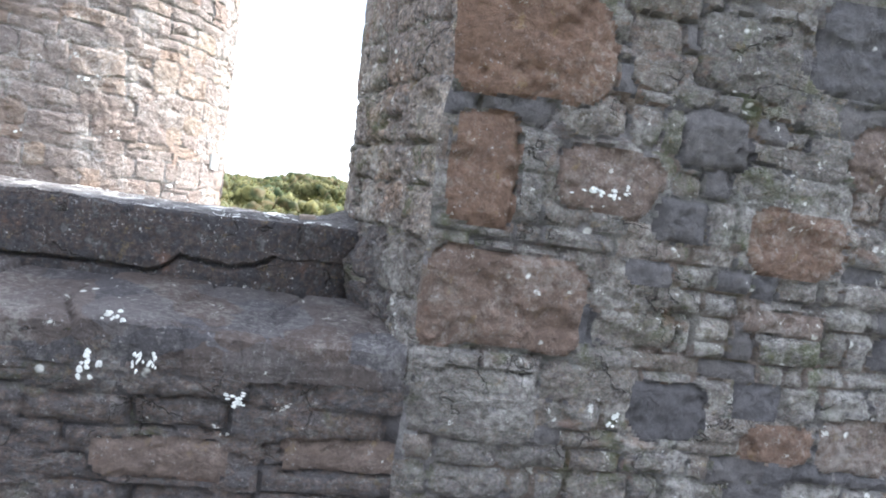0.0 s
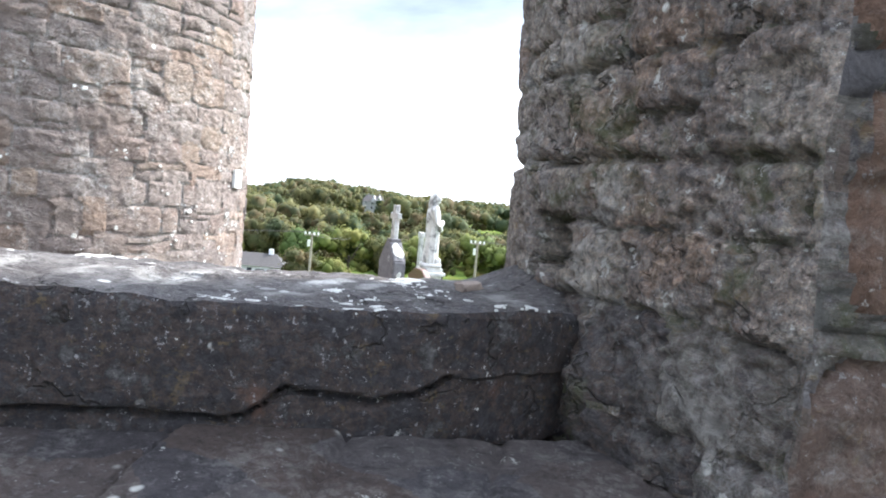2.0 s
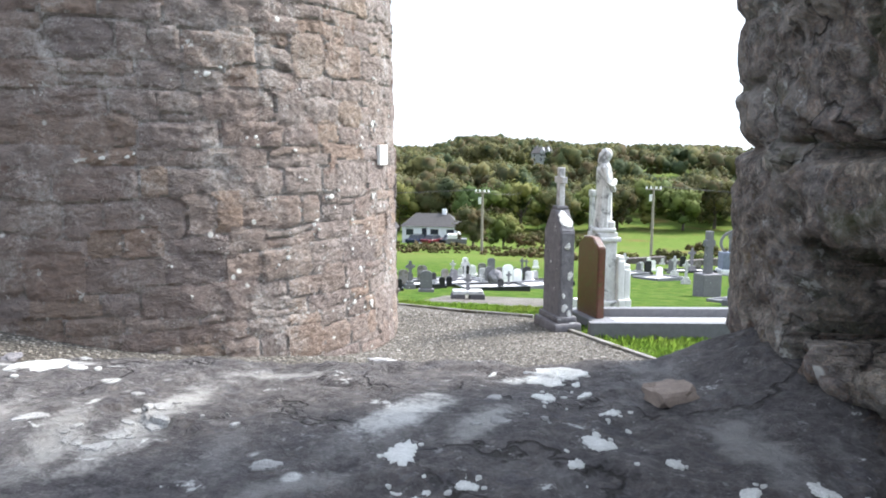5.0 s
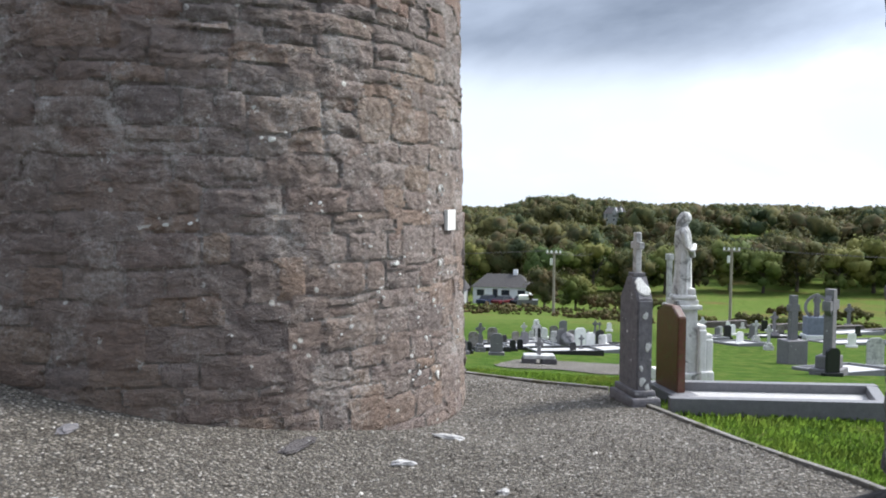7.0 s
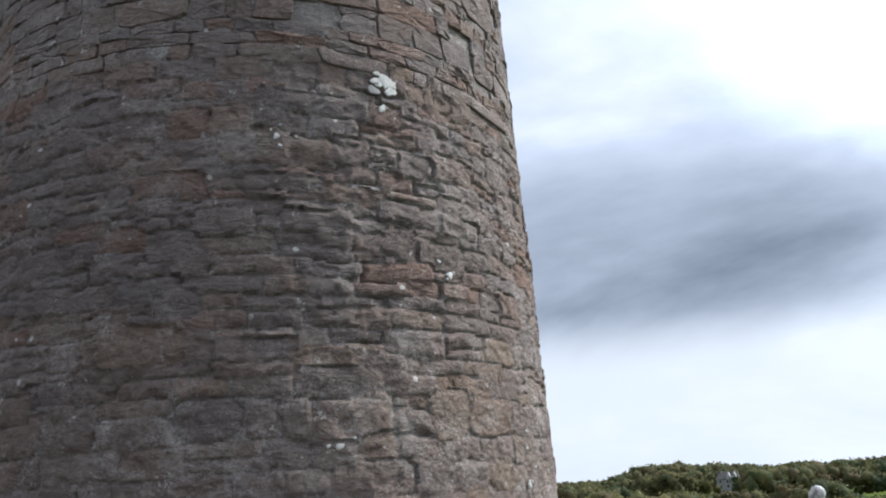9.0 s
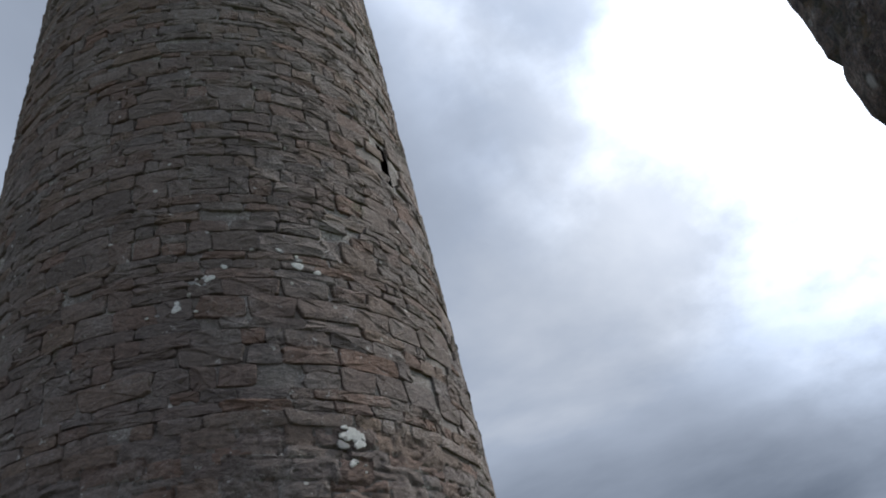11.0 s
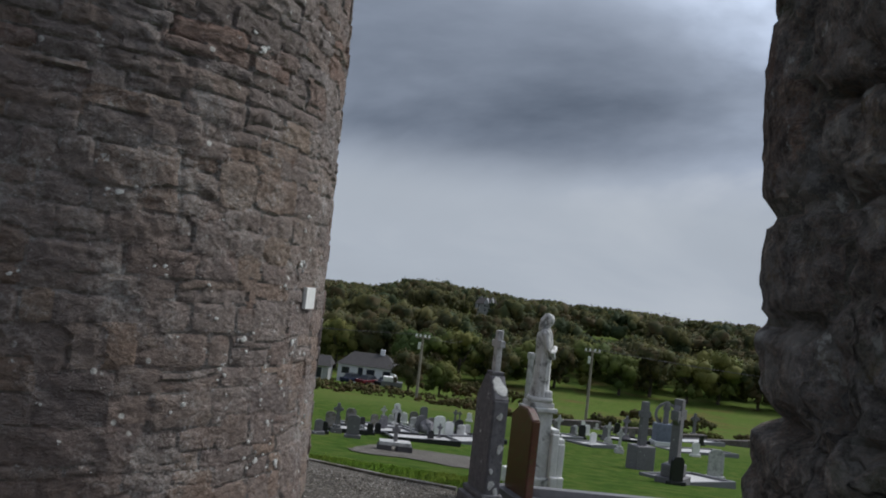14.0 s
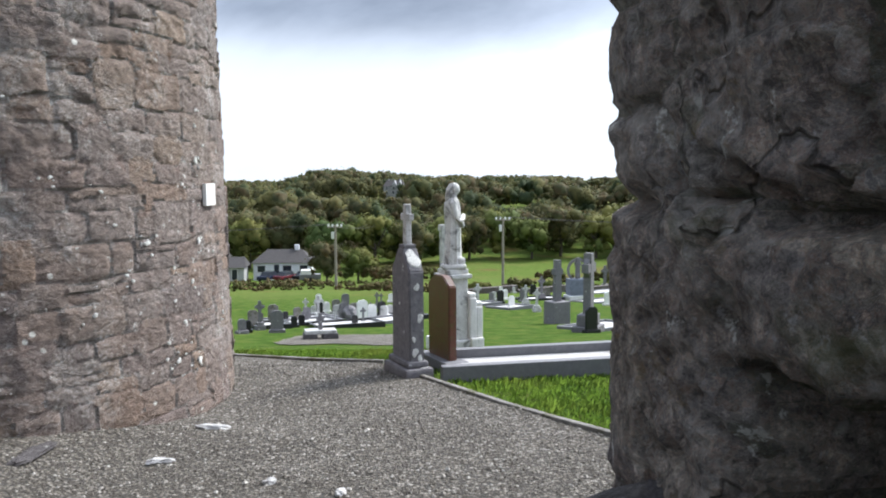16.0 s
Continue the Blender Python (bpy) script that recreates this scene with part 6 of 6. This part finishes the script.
def leaf_ob(name, verts, faces, normals, mat):
    ob = data_ob(name, verts, faces, mat, smooth=True)
    ob.data.normals_split_custom_set_from_vertices(normals)
    return ob


def tree(x, y, w, h, seed, mat, label, name="tree"):
    r = random.Random(seed)
    z = ground_z(x, y)
    g = empty(name, pose(x, y, z), label, name if name == "bush" else "tree", "valley trees")
    bm = bmesh.new()

    def limb(a, b, r0, r1):
        d = Vector(b) - Vector(a)
        m = Matrix.Translation((Vector(a) + Vector(b)) / 2) @ d.to_track_quat("Z", "Y").to_matrix().to_4x4()
        bmesh.ops.create_cone(bm, cap_ends=True, segments=8, radius1=r0, radius2=r1, depth=d.length, matrix=m)
    limb((0, 0, -0.3), (0.1, 0, h * 0.45), 0.035 * h, 0.022 * h)
    for k in range(6):
        a = k * 1.1 + r.uniform(-0.3, 0.3)
        limb((0.1, 0, h * r.uniform(0.22, 0.42)), (math.cos(a) * w * 0.6, math.sin(a) * w * 0.6, h * r.uniform(0.5, 0.8)), 0.014 * h, 0.005 * h)
    part("trunk", bm, M_BARK, g)
    verts, faces, normals = [], [], []
    crown(verts, faces, Vector((0, 0, h * 0.56)), w, h * 0.46, r, 30, 60, 0.017 * h + 0.07, normals)
    crown(verts, faces, Vector((0, 0, h * 0.26)), w * 0.85, h * 0.28, r, 16, 45, 0.017 * h + 0.07, normals)
    ob = leaf_ob("crown", verts, faces, normals, mat)
    ob.parent = g


TREES = [(5.0, 152, 4.5, 8.5), (11.5, 155, 5.0, 9.5), (17.0, 153, 4.5, 8.0), (23.0, 156, 5.5, 10.0), (29.5, 154, 5.0, 8.5), (36.0, 158, 5.5, 10.5), (43, 157, 5.0, 9), (50, 160, 5.5, 10), (58, 158, 5, 9),
         (-15.5, 106, 3.6, 5.6), (-12.0, 112, 3.2, 5.0), (-34, 140, 5.0, 9.5), (-27, 142, 5.5, 10.5), (-19, 138, 5.0, 9.0), (-12, 140, 5.0, 9.5), (-5.5, 141, 4.6, 8.6), (0.0, 147, 4.5, 8.5), (-42, 138, 5, 9), (-50, 136, 5, 10)]
for k, (x, y, w, h) in enumerate(TREES):
    tree(x, y, w, h, 60 + k, M_LEAF_NEAR if k % 3 else M_LEAF, "broad leafy tree turning from green to autumn yellow" if k % 3 else "dark green leafy tree at the field edge")
rb = random.Random(15)
HEDGE = [(2.0 + 3.4 * k + rb.uniform(-1, 1), 64 + 2.3 * k + rb.uniform(-0.5, 1.5), rb.uniform(1.2, 2.0), rb.uniform(0.7, 1.4)) for k in range(9)]
for k, (x, y, w, h) in enumerate(HEDGE):
    tree(x, y, w, h, 190 + k, M_SCRUB if k % 2 else M_LEAF_NEAR, "low tangled hedge bush in rough grass", "bush")
for k, (x, y, w, h) in enumerate(((-9.0, 110, 3.0, 2.2), (-5.0, 113, 3.4, 2.4), (-2.0, 118, 3.0, 2.0), (-7, 120, 3.5, 2.6), (14, 100, 3.2, 1.8), (21, 104, 3.4, 2.0))):
    tree(x, y, w, h, 90 + k, M_SCRUB, "low brown bracken and bramble scrub", "bush")


def rough_scrub():
    """Low brambles and rushes between the graves and the bungalow."""
    r = random.Random(44)
    verts, faces, normals = [], [], []
    for _ in range(230):
        y = 57 + 46 * r.random()
        x = r.uniform(-0.42, -0.02) * y
        if fbm(x, y, 3.0, 0.07, 2) < -0.02 and y < 95:
            continue
        w, h = r.uniform(0.8, 2.4), r.uniform(0.25, 0.8)
        crown(verts, faces, Vector((x, y, ground_z(x, y) + h * 0.3)), w, h, r, 9, 14, 0.12, normals)
    tagged(leaf_ob("scrub", verts, faces, normals, M_SCRUB), "rough brown and green scrub in the meadow", "scrub", kind="stuff")


rough_scrub()


def woods():
    r = random.Random(3)
    verts, faces, normals = [], [], []
    spots = []
    for _ in range(5200):
        y = 148 + 420 * r.random() ** 1.25
        x = r.uniform(-0.75, 0.75) * y
        if 215 < y < 262 and 0.02 < x / y < 0.13:          # a green clearing on the slope
            continue
        if 272 < y < 302 and -0.084 < x / y < -0.042:       # the house's lawn
            continue
        if y < 175 and -0.02 < x / y:                      # the meadow reaches further in on this side
            if y < 164:
                continue
        gap = 6.6 + 0.013 * (y - 150)
        if any((x - a) ** 2 + (y - b) ** 2 < gap * gap for a, b in spots[-900:]):
            continue
        spots.append((x, y))
    for x, y in spots:
        open_view = -0.088 < x / y < -0.042 and y < 302
        big = r.random() < 0.2 and not open_view
        w, h = (r.uniform(6.5, 9.5), r.uniform(10.5, 15)) if big else (r.uniform(4.4, 7.2), r.uniform(5.5, 9.5))
        if y > 400 and not big:
            w, h = w * 0.8, h * r.uniform(0.45, 0.9)
        if open_view:
            h *= 0.7
        # how high the woods rise against the sky, by bearing
        limit = float(np.interp(x / y, [-0.5, -0.20, -0.185, -0.165, -0.145, -0.12, -0.07, -0.04, -0.02, 0.3], [0.0, 0.0, 0.006, 0.015, 0.0175, 0.0155, 0.0125, 0.0085, 0.0055, 0.0045])) - 0.0035 * r.random() ** 2
        if open_view:
            limit = min(limit, -0.012 - 0.004 * r.random())
        top = 1.65 + limit * y - ground_z(x, y)
        if top < 2.2:
            continue
        if -0.18 < x / y < -0.03 and y > 250 and not open_view:
            h = max(h, top * r.uniform(0.75, 1.0))
        h = min(h, top * 1.03, 17)
        n = 26 if y < 260 else 17
        crown(verts, faces, Vector((x, y, ground_z(x, y) + h * 0.42)), w, h * 0.55, r, n, 42 if y < 260 else 20, 0.10 + 0.0010 * y, normals)
    tagged(leaf_ob("woods", verts, faces, normals, M_LEAF), "mixed autumn woodland covering the far hillside", "woods", kind="stuff")


woods()


# ---- grass blades and loose gravel ----
def lawn():
    r = random.Random(9)
    verts, faces, normals = [], [], []

    def tuft(x, y, h, n):
        z = ground_z(x, y) - 0.02
        for _ in range(n):
            a = r.uniform(0, 6.283)
            bx, by = x + r.gauss(0, 0.02), y + r.gauss(0, 0.02)
            lx, ly = math.cos(a) * h * 0.45, math.sin(a) * h * 0.45
            wx, wy = -math.sin(a) * 0.006, math.cos(a) * 0.006
            hh = h * r.uniform(0.6, 1.2)
            n0 = len(verts)
            verts.extend(((bx - wx, by - wy, z), (bx + wx, by + wy, z), (bx + lx * 0.4 + wx * 0.7, by + ly * 0.4 + wy * 0.7, z + hh * 0.7), (bx + lx, by + ly, z + hh)))
            faces.append((n0, n0 + 1, n0 + 2))
            faces.append((n0, n0 + 2, n0 + 3))
            normals.extend([Vector((math.cos(a) * 0.3, math.sin(a) * 0.3, 0.95)).normalized()] * 4)
    count = 0
    while count < 30000:
        y = 4.6 + 9 * r.random() ** 1.1
        x = r.uniform(-4.4, 4.2)
        if y < edge_y(x) + 0.06 or (0.0 < x < 1.85 and 6.98 + 0.21 * x - 0.05 < y < 7.68 + 0.21 * x + 0.05) or (x < -0.1 and y < 7.5):
            continue
        tuft(x, y, 0.022 + 0.04 * r.random() * (0.6 + 0.8 * abs(fbm(x, y, 0, 1.1, 2))), 4)
        count += 1
    tagged(leaf_ob("lawn_grass", verts, faces, normals, leaf_mat("grass_blades", [(0.3, (0.15, 0.265, 0.042)), (0.5, (0.18, 0.30, 0.048)), (0.7, (0.21, 0.28, 0.055))], 1.5, 0.5)), "bright green lawn grass beside the graves", "grass", kind="stuff")


lawn()


def pebbles():
    r = random.Random(13)
    verts, faces = [], []
    count = 0
    while count < 16000:
        y = 1.6 + 6.4 * r.random()
        x = r.uniform(-4.6, 1.6)
        if y > edge_y(x) - 0.05 or math.hypot(x - TX, y - TY) < TR + 0.02 or y < 1.2:
            continue
        s = r.uniform(0.006, 0.014) * (1.7 if r.random() < 0.05 else 1)
        z = ground_z(x, y) + 0.012 + 0.012 * fbm(x, y, 0, 1.3) + s * 0.25
        a = r.uniform(0, 6.283)
        n0 = len(verts)
        for dx, dy, dz in ((1, 0, 0), (0.2, 0.8, 0.1), (-1, 0.1, 0), (-0.1, -0.8, 0), (0.15, 0.1, 0.65), (-0.3, -0.1, 0.55)):
            dx, dy, dz = dx * r.uniform(0.8, 1.3), dy * r.uniform(0.8, 1.3), dz * r.uniform(0.7, 1.2)
            verts.append((x + s * (dx * math.cos(a) - dy * math.sin(a)), y + s * (dx * math.sin(a) + dy * math.cos(a)), z + s * dz))
        faces.extend(((n0, n0 + 1, n0 + 4), (n0 + 1, n0 + 5, n0 + 4), (n0 + 1, n0 + 2, n0 + 5), (n0 + 2, n0 + 3, n0 + 5), (n0 + 3, n0 + 4, n0 + 5), (n0 + 3, n0, n0 + 4)))
        count += 1
    m, nt, b, pos, geo = base_mat("gravel_pieces", 0.9, 0, 0.3)
    nt.links.new(ramp(nt, [(0.0, (0.09, 0.079, 0.067)), (0.4, (0.155, 0.139, 0.118)), (0.8, (0.235, 0.214, 0.186)), (1.0, (0.46, 0.44, 0.40))], geo.outputs["Random Per Island"]), b.inputs["Base Color"])
    tagged(data_ob("loose_gravel", verts, faces, m), "loose crushed stone pieces on the path", "gravel", kind="stuff")


pebbles()

# ---- pieces of the walls, last ----
reveal_faces()
inner_faces()
tower_relief()
tower_stones()
